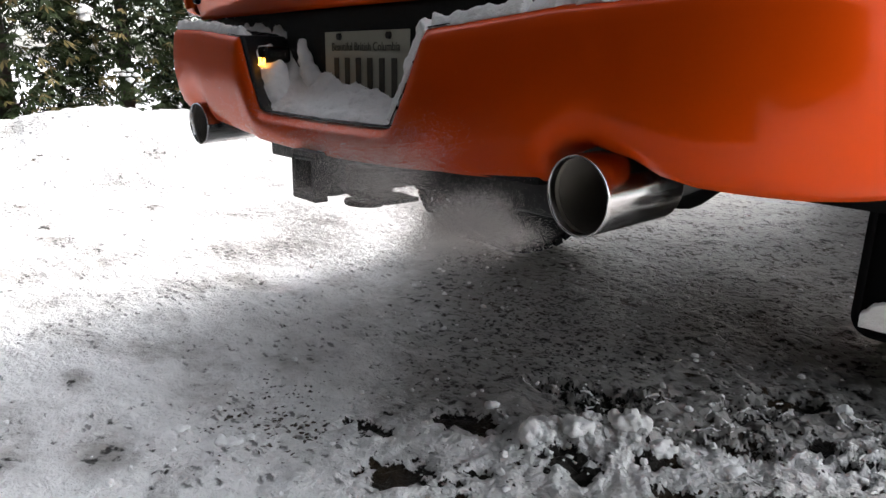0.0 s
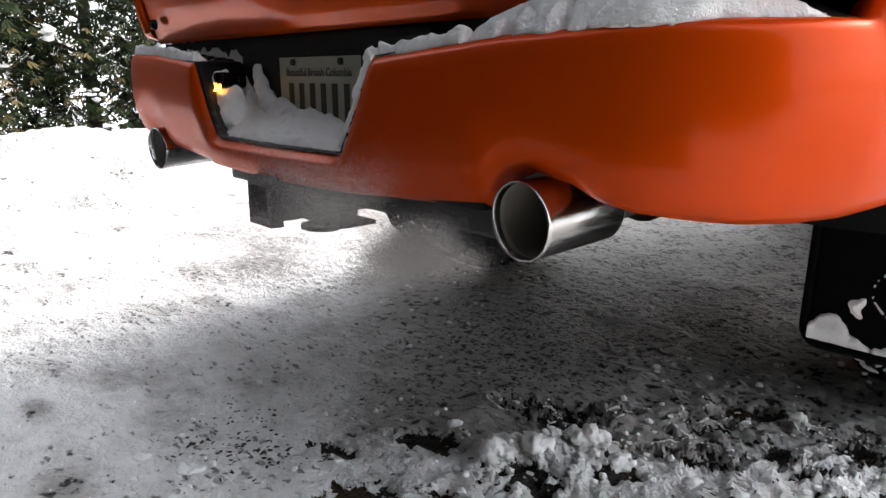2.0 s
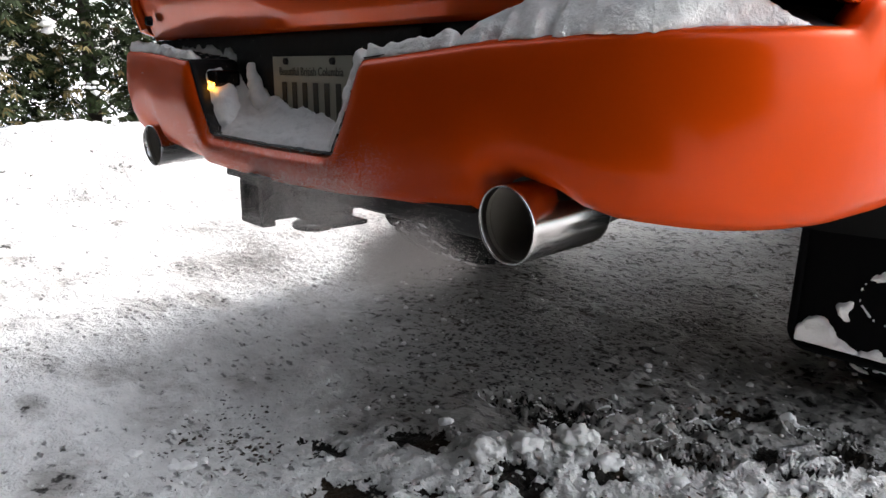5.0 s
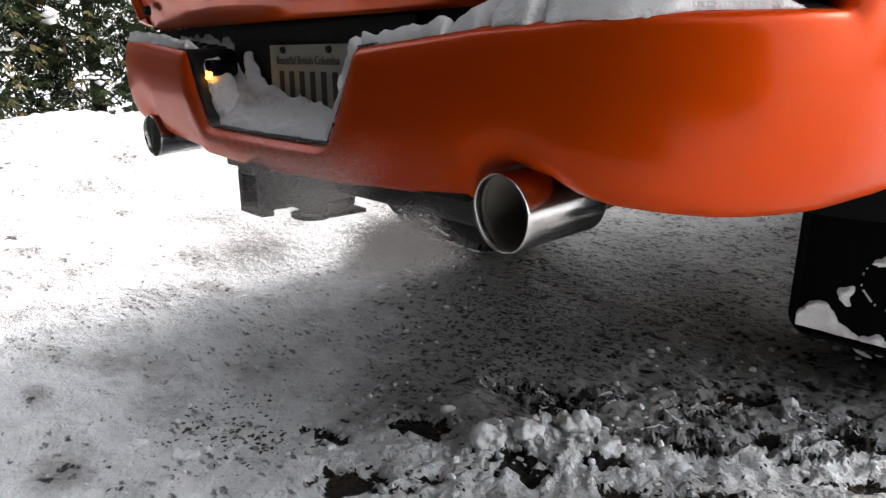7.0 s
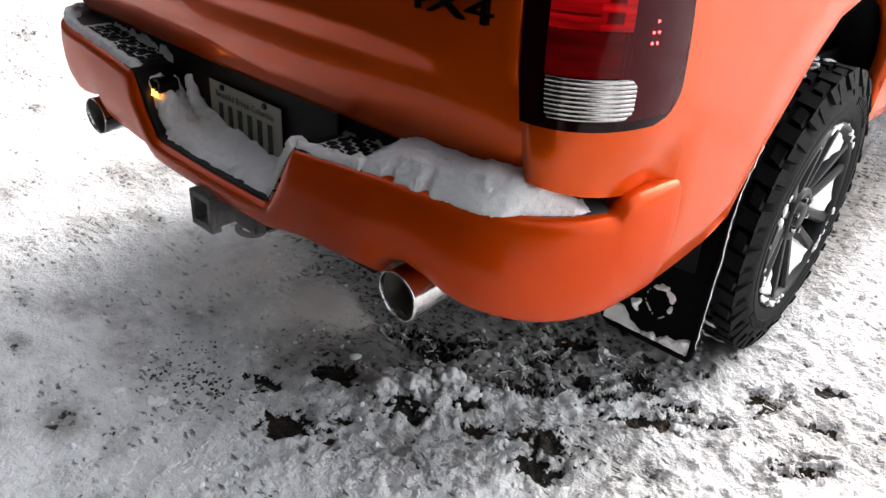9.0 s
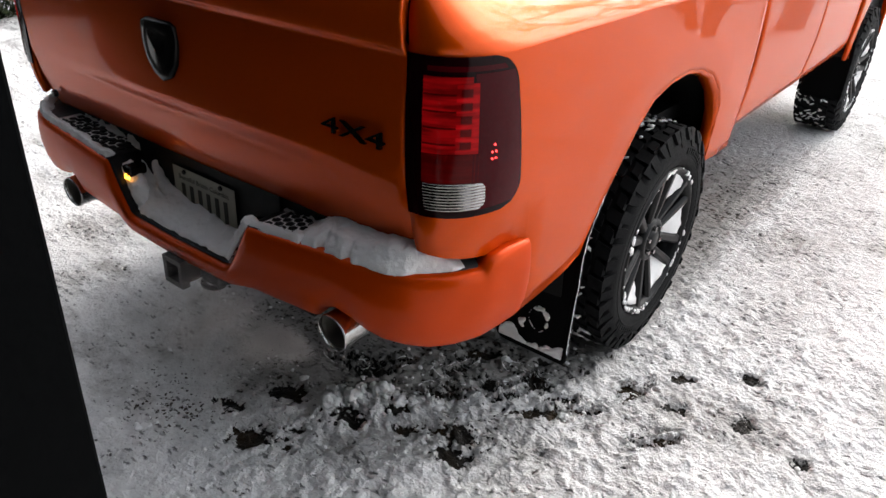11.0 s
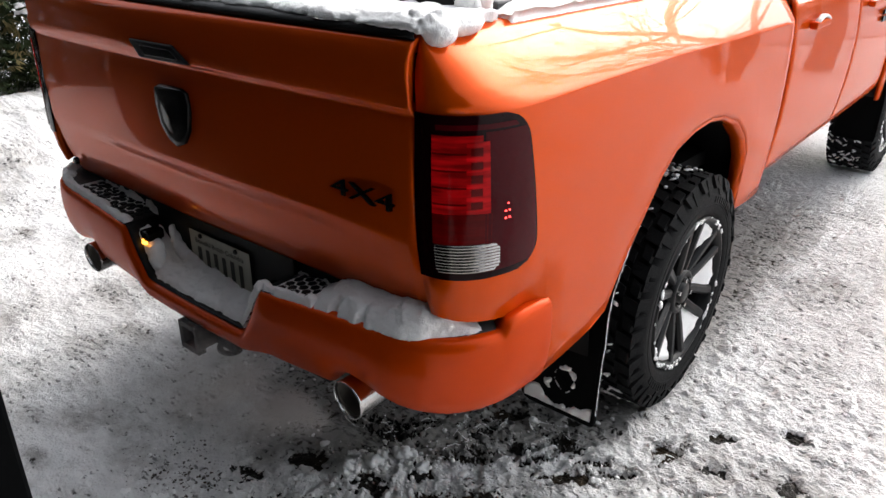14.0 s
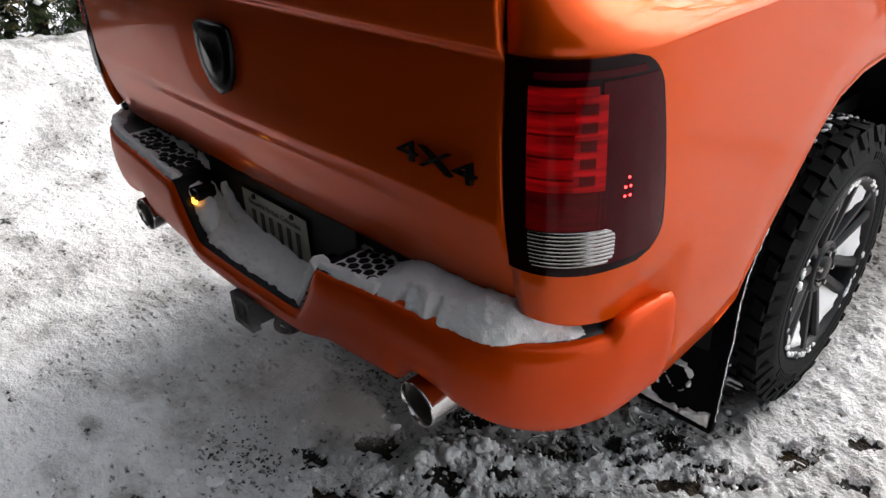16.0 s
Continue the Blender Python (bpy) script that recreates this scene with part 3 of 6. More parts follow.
for k, (x, y, sx, sy, sz, crumbs_n) in enumerate(CLODS):
    z = ground_z(x, y)
    c, q = 0.72, 0.69
    lumps = []
    for i in range(7):
        u = -1 + i / 3
        r = max(0.3, 1 - 0.5 * u * u) * clod_rng.uniform(0.55, 1.1)
        w = clod_rng.gauss(0, 0.35) * sy
        lumps.append((x + c * sx * u * 0.8 - q * w, y + q * sx * u * 0.8 + c * w, z + clod_rng.uniform(0.0, 0.35) * sz, sy * r * 0.95, sy * r * 0.85, sz * r * 0.75))
    for i in range(crumbs_n):
        u, v = max(-0.8, min(0.8, clod_rng.gauss(0, 0.5))), max(-0.6, min(0.6, clod_rng.gauss(0, 0.5)))
        r = clod_rng.uniform(0.12, 0.34) * min(sy, 0.034)
        h = max(0.0, 1 - 0.9 * (u * u + v * v)) * clod_rng.uniform(0.2, 0.72)
        lumps.append((x + c * sx * u - q * sy * v, y + q * sx * u + c * sy * v, z + sz * h, r, r * 0.9, r * 0.9))
    snow_mass("snow_clod", lumps, "broken clod of white snow on the ground", 0.004 if sx > 0.02 else 0.003, 0.018 if sx > 0.02 else 0.006, None, k, 1).rotation_euler = (0, 0, 0)

# ---- street, hedge, tree, building ----
bm = bmesh.new()
box(bm, -60, 80, 13.4, 19.0, -0.10, 0.045)
tagged(part("road", bm, mat("salted_road", (0.30, 0.30, 0.31), 0.7, vary=0.3, vscale=0.6), None), "grey salted street beyond the snowy driveway", "road", kind="structure")
for k, yy in enumerate((13.0, 19.4)):
    rng = random.Random(k)
    rows = [[(xx, yy + w + 0.2 * nz(xx, k, 1, 0.7), 0.02 + 0.30 * math.sin(math.pi * i / 8) * (0.8 + 0.6 * fbm(xx, w, k, 1.2))) for i, w in enumerate(steps(-0.8, 0.8, 9))] for xx in steps(-40, 60, 260)]
    tagged(mesh_ob("snow_berm", *grid(rows), SNOW), "low ploughed ridge of snow along the street", "snow", kind="structure")


def cedar(seed):
    """One hedge cedar: a trunk and a dense crown of small flat sprays."""
    rng = random.Random(seed)
    top = bpy.data.objects.new("cedar_shrub", None)
    scene.collection.objects.link(top)
    bm = bmesh.new()
    tube(bm, (0, 0, -0.1), (0.03, 0.02, 1.2), 0.07, 0.05, 8)
    tube(bm, (0.03, 0.02, 1.2), (0, 0, 3.0), 0.05, 0.012, 8)
    for k in range(22):
        a, h = rng.uniform(0, 6.28), rng.uniform(0.25, 2.6)
        tube(bm, (0.02, 0.02, h), (0.5 * math.cos(a), 0.5 * math.sin(a), h + 0.25), 0.016, 0.005, 5)
    part("trunk", bm, BARK, top)
    for name, material, count, inner in (("foliage", NEEDLE, 7000, 0.5), ("yellowed_foliage", NEEDLE_Y, 700, 0.92)):
        v, f = [], []
        for _ in range(count):
            h = rng.uniform(0.12, 3.25)
            a = rng.uniform(0, math.tau)
            rad = 0.78 * (1 - max(0, h - 1.6) / 2.3) * (0.82 + 0.25 * noise.noise(Vector((math.cos(a) * 2, math.sin(a) * 2, h * 2.2 + seed))))
            r = rad * rng.uniform(inner, 1.05)
            p = Vector((r * math.cos(a), r * math.sin(a), h))
            q = Euler((rng.uniform(-1.2, 0.3), rng.uniform(-0.6, 0.6), a - math.pi / 2 + rng.gauss(0, 0.6))).to_matrix()
            L = rng.uniform(0.05, 0.11)
            # a fan of three narrow sprigs
            for s in (-0.6, 0.0, 0.6):
                i = len(v)
                d = Vector((math.sin(s), math.cos(s), rng.uniform(-0.25, 0.1)))
                w = Vector((math.cos(s), -math.sin(s), 0)) * L * 0.13
                v += [p + q @ (-w * 0.4), p + q @ (d * L * 0.55 - w), p + q @ (d * L), p + q @ (d * L * 0.55 + w)]
                f.append((i, i + 1, i + 2, i + 3))
        mesh_ob(name, v, f, material, top, smooth=False)
    v, f = [], []
    for _ in range(30):
        h, a = rng.uniform(0.2, 2.4), rng.uniform(0, math.tau)
        r = 0.74 * (1 - max(0, h - 1.6) / 2.3)
        c = Vector((r * math.cos(a), r * math.sin(a), h))
        if noise.noise(c * 2.1 + Vector((seed, 0, 0))) < 0.10:
            continue
        for _k in range(9):
            d = c + Vector((rng.gauss(0, 0.045), rng.gauss(0, 0.045), rng.gauss(0, 0.025)))
            i, s = len(v), rng.uniform(0.014, 0.05)
            for px, py, pz in ICO:
                k = s * rng.uniform(0.7, 1.3)
                v.append(d + Vector((px * k, py * k, pz * k * 0.55)))
            f.extend(tuple(i + n for n in t) for t in ICOF)
    tagged(mesh_ob("caught_snow", v, f, SNOW, top, "white snow clumps caught in the sprays"), kind="stuff")
    return tagged(top, "dense green cedar with yellowing sprays and clumps of snow", "hedge", "hedge cedars")


hedge_rng = random.Random(11)
first = cedar(1)
second = cedar(2)
for k in range(17):
    m = pose(-5.35 + hedge_rng.uniform(-0.12, 0.12), -3.4 + 0.92 * k, 0.02, 0, 0, hedge_rng.uniform(0, 360))
    if k == 0:
        first.matrix_basis = m
    elif k == 1:
        second.matrix_basis = m
    else:
        copy_thing(first if k % 2 == 0 else second, m)


def bare_tree(seed, height):
    rng = random.Random(seed)
    top = bpy.data.objects.new("bare_tree", None)
    scene.collection.objects.link(top)
    bm = bmesh.new()

    def grow(p, d, length, r, depth):
        q = p
        for s in range(3):
            d2 = (d + Vector((rng.gauss(0, 0.12), rng.gauss(0, 0.12), rng.gauss(0.03, 0.08)))).normalized()
            e = q + d2 * length / 3
            tube(bm, q, e, r * (1 - 0.2 * s), r * (1 - 0.2 * (s + 1)), 6 if depth < 3 else 4, caps=False)
            q, d = e, d2
        if depth < 6:
            for _ in range(3 if depth < 4 else 2):
                side = Vector((rng.gauss(0, 1), rng.gauss(0, 1), rng.gauss(0.1, 0.5))).normalized()
                grow(q, (d + side * 0.8).normalized(), length * rng.uniform(0.66, 0.86), r * 0.5, depth + 1)

    grow(Vector((0, 0, -0.1)), Vector((0, 0, 1)), height * 0.28, height * 0.022, 0)
    part("trunk", bm, BARK, top)
    return tagged(top, "tall leafless tree with bare spreading branches", "tree", "bare trees")


tree = bare_tree(3, 9.0)
tree.matrix_basis = pose(2.4, 8.8, 0)
copy_thing(tree, pose(3.7, 9.6, 0, 0, 0, 170) @ Matrix.Scale(1.12, 4))
copy_thing(tree, pose(5.2, 12.2, 0, 0, 0, 130))
copy_thing(tree, pose(8.5, 11.4, 0, 0, 0, 250))
copy_thing(tree, pose(-1.9, 9.6, 0, 0, 0, 60))
copy_thing(tree, pose(-4.3, 10.6, 0, 0, 0, 200))
copy_thing(tree, pose(-6.8, 9.4, 0, 0, 0, 310))
copy_thing(tree, pose(-3.0, 12.6, 0, 0, 0, 20))
for k in range(20):            # the dark line of evergreens across the street
    copy_thing(first if k % 2 else second, pose(-14 + 2.6 * k, 25 + 2.5 * hedge_rng.random(), 0, 0, 0, 40 * k) @ Matrix.Scale(1.7 + 0.5 * hedge_rng.random(), 4))

# the dark outbuilding whose corner the camera stands beside
# built far taller than its visible corner, to keep sky light off the tailgate
BX0, BX1, BY0, BY1, BH = -2.35, 1.267, -5.2, -0.88, 5.6
bm = bmesh.new()
box(bm, BX0, BX1 - 0.012, BY0, BY1 - 0.012, -0.2, BH)
# two unseen wings added behind the camera, to darken the tailgate and bumper
box(bm, BX1 - 0.012, 9.5, BY0 - 0.4, -3.6, -0.2, BH)
box(bm, 2.45, 9.5, -3.6, -1.62, -0.2, BH)
shed = part("outbuilding_wall", bm, SIDING)
tagged(shed, "charcoal painted outbuilding wall with smooth lapped boards, plus added unseen wings that block light", "wall", kind="structure")
for k in range(int(BH / 0.19)):
    bm = bmesh.new()
    z0 = 0.03 + 0.19 * k
    box(bm, BX0 + 0.05, BX1 - 0.06, BY1 - 0.012, BY1 - 0.002, z0, z0 + 0.186)
    part("board", bm, SIDING, shed, bevel=0.003)
bm = bmesh.new()
box(bm, BX1 - 0.012, BX1, BY1 - 2.2, BY1, -0.05, BH)
box(bm, BX1 - 0.10, BX1 - 0.012, BY1 - 0.012, BY1 + 0.001, -0.05, BH)
part("corner_trim", bm, SIDING, shed, "smooth charcoal corner trim", bevel=0.004)
bm = bmesh.new()
box(bm, BX0 - 0.3, BX1 + 0.12, BY0 - 0.3, BY1 + 0.30, BH, BH + 0.16)
part("roof", bm, SIDING, shed, "dark flat roof with a short eave", bevel=0.01)


# ---- the truck ----
truck = tagged(new("pickup_truck"), "orange crew-cab pickup truck with black trim, parked in snow", "truck")


def side_x(y, z):
    """Half-width of the body side at y along and z up, below the shoulder crease."""
    tuck = 0.026 if z > 1.08 else 0.011 + 0.015 * ease(y, 0.5, 0.9)
    x = 1.010 - tuck * ((z - 1.08) / 0.45) ** 2
    d = math.hypot((y - 1.28) / 0.62, (z - 0.70) / 0.50) - 1.0
    return x + 0.006 * math.exp(-(d / 0.14) ** 2)


def crease_z(y):
    return curve_at([(0.3, 1.346), (1.0, 1.350), (1.5, 1.338), (2.2, 1.325)], y)


RAIL = 1.492


def seam_x(z):
    """The shut line between the tailgate and the bed's corner."""
    return smooth_at([(0.80, 0.874), (0.91, 0.867), (0.98, 0.863), (1.06, 0.854), (1.20, 0.849), (1.35, 0.850), (1.42, 0.841), (1.49, 0.848), (1.60, 0.848)], z)


def bed_point(side, s, w):
    """A point of the bed's outer skin. s: 0 at the tailgate gap, 1 at the end of the rear corner, then 1 + metres ahead.
    w: height in metres up to the crease, above it crease + share of the shoulder up to the rail."""
    y = 0.30 + max(0.0, s - 1.0)
    zc = crease_z(y)
    if w <= zc:
        z, xs = w, side_x(y, w)
        yr = 0.062 + 0.05 * max(0.0, (1.05 - z)) 
        xg = seam_x(z)
        if z < 0.96 and y < 0.356:
            xs -= 0.026 * min(1.0, (0.96 - z) / 0.09) ** 1.6 * min(1.0, max(0.0, (0.356 - y) / 0.045))
            yr += 0.018 * min(1.0, (0.96 - z) / 0.09) ** 1.6
    else:
        t = (w - zc) / (1.6 - zc)
        x0 = side_x(y, zc)
        narrow = curve_at([(0.3, 0.150), (1.2, 0.145), (2.2, 0.115)], y)
        z = zc + (RAIL - zc) * min(1.0, t / 0.82) ** 0.96 + (0.006 * math.sin((t - 0.82) / 0.18 * 1.6) if t > 0.82 else 0)
        xs = x0 - narrow * min(1.0, t / 0.82) ** 1.08 - (0.10 * (t - 0.82) / 0.18 if t > 0.82 else 0)
        yr = 0.062 + 0.022 * t
        xg = min(seam_x(z), xs - 0.004)
    if s < 1.0:
        a = s * math.pi / 2
        p = 0.82 if w <= zc else 0.82 - 0.26 * min(1.0, t / 0.12)
        x = xg + (xs - xg) * math.sin(a) ** p
        y = yr + (0.30 - yr) * (1 - math.cos(a) ** p)
    else:
        x = xs
        if y > 2.06:
            x -= 0.035 * ((y - 2.06) / 0.11) ** 2
    return Vector((side * x, y, z))


ARCH = [(0.705, 0.655), (0.73, 0.70), (0.80, 0.80), (0.88, 0.90), (0.96, 1.00), (1.05, 1.07), (1.18, 1.10), (1.32, 1.108), (1.45, 1.09), (1.58, 1.045), (1.69, 0.97), (1.76, 0.88), (1.79, 0.78), (1.775, 0.70), (1.75, 0.645)]


def tail_bottom(y):
    """The lower edge of the skin between the bumper and the wheel."""
    return curve_at([(0.355, 0.618), (0.50, 0.622), (0.62, 0.636), (0.705, 0.655), (0.72, 0.665)], y)


def arch_bottom(y):
    if y < 0.355:
        return 0.848
    if y < 0.705:
        return tail_bottom(y)
    if y > 1.79:
        return curve_at([(1.79, 0.645), (2.2, 0.625)], y)
    return curve_at(ARCH[:13], y)


def bed_side(side):
    cols = [0.0, 0.06, 0.13, 0.22, 0.32, 0.42, 0.52, 0.62, 0.72, 0.82, 0.92, 1.0]
    ys = [0.34, 0.354, 0.356, 0.45, 0.6, 0.704] + [a for a, _ in ARCH[1:13]] + [1.791, 1.85, 1.93, 2.0, 2.06, 2.10, 2.13, 2.155, 2.17]
    cols += [1.0 + y - 0.30 for y in ys]
    rows = []
    for s in cols:
        y = 0.30 + max(0.0, s - 1.0)
        floor_z = 0.874 - 0.036 * min(1.0, s) ** 1.4 if s < 1 or y < 0.355 else 0.0
        zb, zc = 0.652 if floor_z else arch_bottom(y), crease_z(y)
        ws = [zb + (zc - 0.010 - zb) * i / 15 for i in range(16)] + [zc - 0.004, zc - 0.001] + [zc + (1.6 - zc) * t for t in (0.008, 0.03, 0.07, 0.14, 0.26, 0.4, 0.55, 0.7, 0.82, 0.88, 0.94, 1.0)]
        rows.append([bed_point(side, s, max(w, floor_z + 0.0001 * i)) for i, w in enumerate(ws)])
    ob = mesh_ob("bed_side", *grid(rows), PAINT, truck, thick=0.02, offset=1 if side > 0 else -1)
    # the skin's turned-under lower edge behind the wheel
    under = []
    for y in steps(0.34, 0.716, 14):
        z = tail_bottom(y) + 0.002
        x = side_x(y, z)
        under.append([(side * (x - d), y, z - k) for d, k in ((0.0, -0.004), (0.002, 0.004), (0.007, 0.010), (0.016, 0.015), (0.032, 0.018), (0.07, 0.018))])
    mesh_ob("lower_edge", *grid(under), PAINT, ob, thick=0.003)
    # rolled wheel-arch lip
    lip = []
    for i, (y, z) in enumerate(ARCH):
        c = Vector((0, 1.30 - y, 0.72 - z)).normalized()
        x = side_x(y, z)
        lip.append([(side * (x - d), y + c.y * k, z + c.z * k) for d, k in ((0.002, -0.002), (0.0, 0.008), (0.014, 0.018), (0.05, 0.02))])
    mesh_ob("arch_lip", *grid(lip), PAINT, ob, thick=0.004)
    # wheel well
    well = []
    for y, z in [(0.72, 0.5)] + ARCH + [(1.76, 0.5)]:
        well.append([(side * x, 1.30 + (y - 1.30) * k, 0.70 + (z - 0.70) * k) for x, k in ((0.965, 1.03), (0.8, 1.05), (0.62, 1.05), (0.615, 0.02))])
    mesh_ob("wheel_well", *grid(well), GAP, ob, "black wheel-well liner", thick=0.004)
    return ob


bed_r, bed_l = bed_side(1), bed_side(-1)


# tailgate
def gate_y(x, z):
    y = curve_at([(0.845, 0.105), (0.90, 0.078), (0.97, 0.062), (1.015, 0.056), (1.035, 0.046), (1.06, 0.036), (1.20, 0.034), (1.335, 0.040), (1.350, 0.026), (1.44, 0.026), (1.475, 0.036), (1.488, 0.060)], z)
    flat = min(1.0, abs(x) / 0.85)
    if abs(x) > 0.45 and z < 1.06:        # the lower crease fades towards the ends
        k = min(1.0, (abs(x) - 0.45) / 0.3)
        y = y * (1 - k) + k * curve_at([(0.845, 0.095), (0.95, 0.055), (1.06, 0.036)], z)
    return y + 0.020 * flat ** 2 + (0.008 * ((flat - 0.985) / 0.015) ** 2 if flat > 0.985 else 0)


def gate_half(z):
    return seam_x(z) - 0.0035


GATE_Z = [0.845, 0.856, 0.87, 0.90, 0.935, 0.97, 0.995, 1.01, 1.02, 1.03, 1.042, 1.055, 1.07, 1.12, 1.18, 1.24, 1.30, 1.328, 1.336, 1.344, 1.352, 1.38, 1.41, 1.44, 1.46, 1.475, 1.484, 1.488]
xs = [-1, -0.995, -0.985, -0.97] + steps(-0.95, 0.95, 39) + [0.97, 0.985, 0.995, 1]
gate = mesh_ob("tailgate", *grid([[(x * gate_half(z), gate_y(x * gate_half(z), z), z) for x in xs] for z in GATE_Z]), PAINT, truck, thick=0.03, offset=-1)
bm = bmesh.new()
prof = [(0.050, 1.484), (0.046, 1.490), (0.050, 1.497), (0.070, 1.500), (0.15, 1.500), (0.15, 1.49), (0.07, 1.486)]
rows = [[(x, y + 0.018 * (x / 0.85) ** 2, z) for y, z in prof] for x in steps(-0.845, 0.845, 25)]
mesh_ob("top_cap", *grid(rows), PLASTIC, gate, "black plastic tailgate cap", thick=0.004)
for x in (-0.825,):                 # rubber bump stop at the foot of the gate
    bm = bmesh.new()
    tube(bm, (x * 0.94, 0.082, 0.895), (x * 0.94, 0.066, 0.895), 0.014, 0.011, 14)
    part("bump_stop", bm, GLOSS, gate, bevel=0.002)
# handle: a slanted surround with a dark pull
bm = bmesh.new()
outline = [(-0.165, 1.388), (0.045, 1.392), (0.118, 1.347), (-0.118, 1.340)]
for k, (o, y0, y1) in enumerate(((1.0, 0.035, 0.018),)):
    a = [bm.verts.new((x, y0, z)) for x, z in outline]
    b = [bm.verts.new((x * 0.985, y1, 1.366 + (z - 1.366) * 0.9)) for x, z in outline]
    bm.faces.new(b)
    for i in range(4):
        bm.faces.new((a[i], a[(i + 1) % 4], b[(i + 1) % 4], b[i]))
handle = part("gate_handle", bm, PLASTIC, gate, "black tailgate handle in a slanted surround", bevel=0.003)
bm = bmesh.new()
vs = [bm.verts.new((x, y, z)) for y in (0.0175, 0.0125) for x, z in ((-0.10, 1.377), (0.045, 1.380), (0.082, 1.357), (-0.075, 1.353))]
bm.faces.new(vs[:4])
bm.faces.new(vs[4:])
for i in range(4):
    bm.faces.new((vs[i], vs[(i + 1) % 4], vs[4 + (i + 1) % 4], vs[4 + i]))
part("pull", bm, GLOSS, handle, bevel=0.002)
# blank shield emblem
out = [(-0.074, 1.268), (-0.05, 1.278), (0.05, 1.278), (0.074, 1.268), (0.078, 1.22), (0.066, 1.165), (0.035, 1.125), (0.0, 1.110), (-0.035, 1.125), (-0.066, 1.165), (-0.078, 1.22)]
rows = [[(x * k, 0.035 + d, 1.20 + (z - 1.20) * k) for x, z in out + out[:1]] for k, d in ((1.0, 0.0), (1.0, -0.010), (0.93, -0.016), (0.72, -0.019), (0.62, -0.018), (0.4, -0.022), (0.02, -0.026))]
mesh_ob("emblem", *grid(rows), GLOSS, gate, "gloss black shield emblem")


def text(name, body, size, x, y, z, parent, material, width=1.0, depth=0.002, label="", rx=90):
    c = bpy.data.curves.new(name, "FONT")
    c.body, c.size, c.extrude, c.align_x, c.align_y = body, size, depth, "CENTER", "CENTER"
    c.materials.append(material)
    tmp = bpy.data.objects.new(name, c)
    me = bpy.data.meshes.new_from_object(tmp)
    bpy.data.objects.remove(tmp)
    ob = new(name, me)
    ob.parent = parent
    ob.matrix_basis = pose(x, y, z, rx, 0, 0) @ Matrix.Diagonal((width, 1, 1, 1))
    if label:
        ob["label"] = label
    return ob


badge = text("badge", "4X4", 0.056, 0.705, 0.043, 1.137, gate, GLOSS, 2.2, 0.005, "gloss black 4X4 badge")
badge.matrix_basis = badge.matrix_basis @ Matrix.Rotation(radians(1.5), 4, "Z") @ Matrix.Rotation(radians(-1.3), 4, "Y")


# tail lamps, wrapped round the rear corners
def lamp_patch(name, side, sl, sr, z0, z1, lift, material, parent, label="", n=24, cols=14, thick=0.006):
    rows = []
    for i in range(n + 1):
        z = z0 + (z1 - z0) * i / n
        a, b = sl(z), sr(z)
        row = []
        for j in range(cols + 1):
            s = a + (b - a) * j / cols
            p = bed_point(side, s, z)
            q = bed_point(side, min(0.999, s + 0.02), z)
            r = bed_point(side, max(0.0, s - 0.02), z)
            t = (q - r).normalized()
            nrm = Vector((side * abs(t.y) , -abs(t.x), 0))
            row.append(p + nrm * (lift(z) if callable(lift) else lift))
        rows.append(row)
    ob = mesh_ob(name, *grid(rows), material, parent, label, thick=thick, offset=0)
    ob.modifiers.new("crisp_edges", "EDGE_SPLIT").split_angle = radians(70)
    return ob


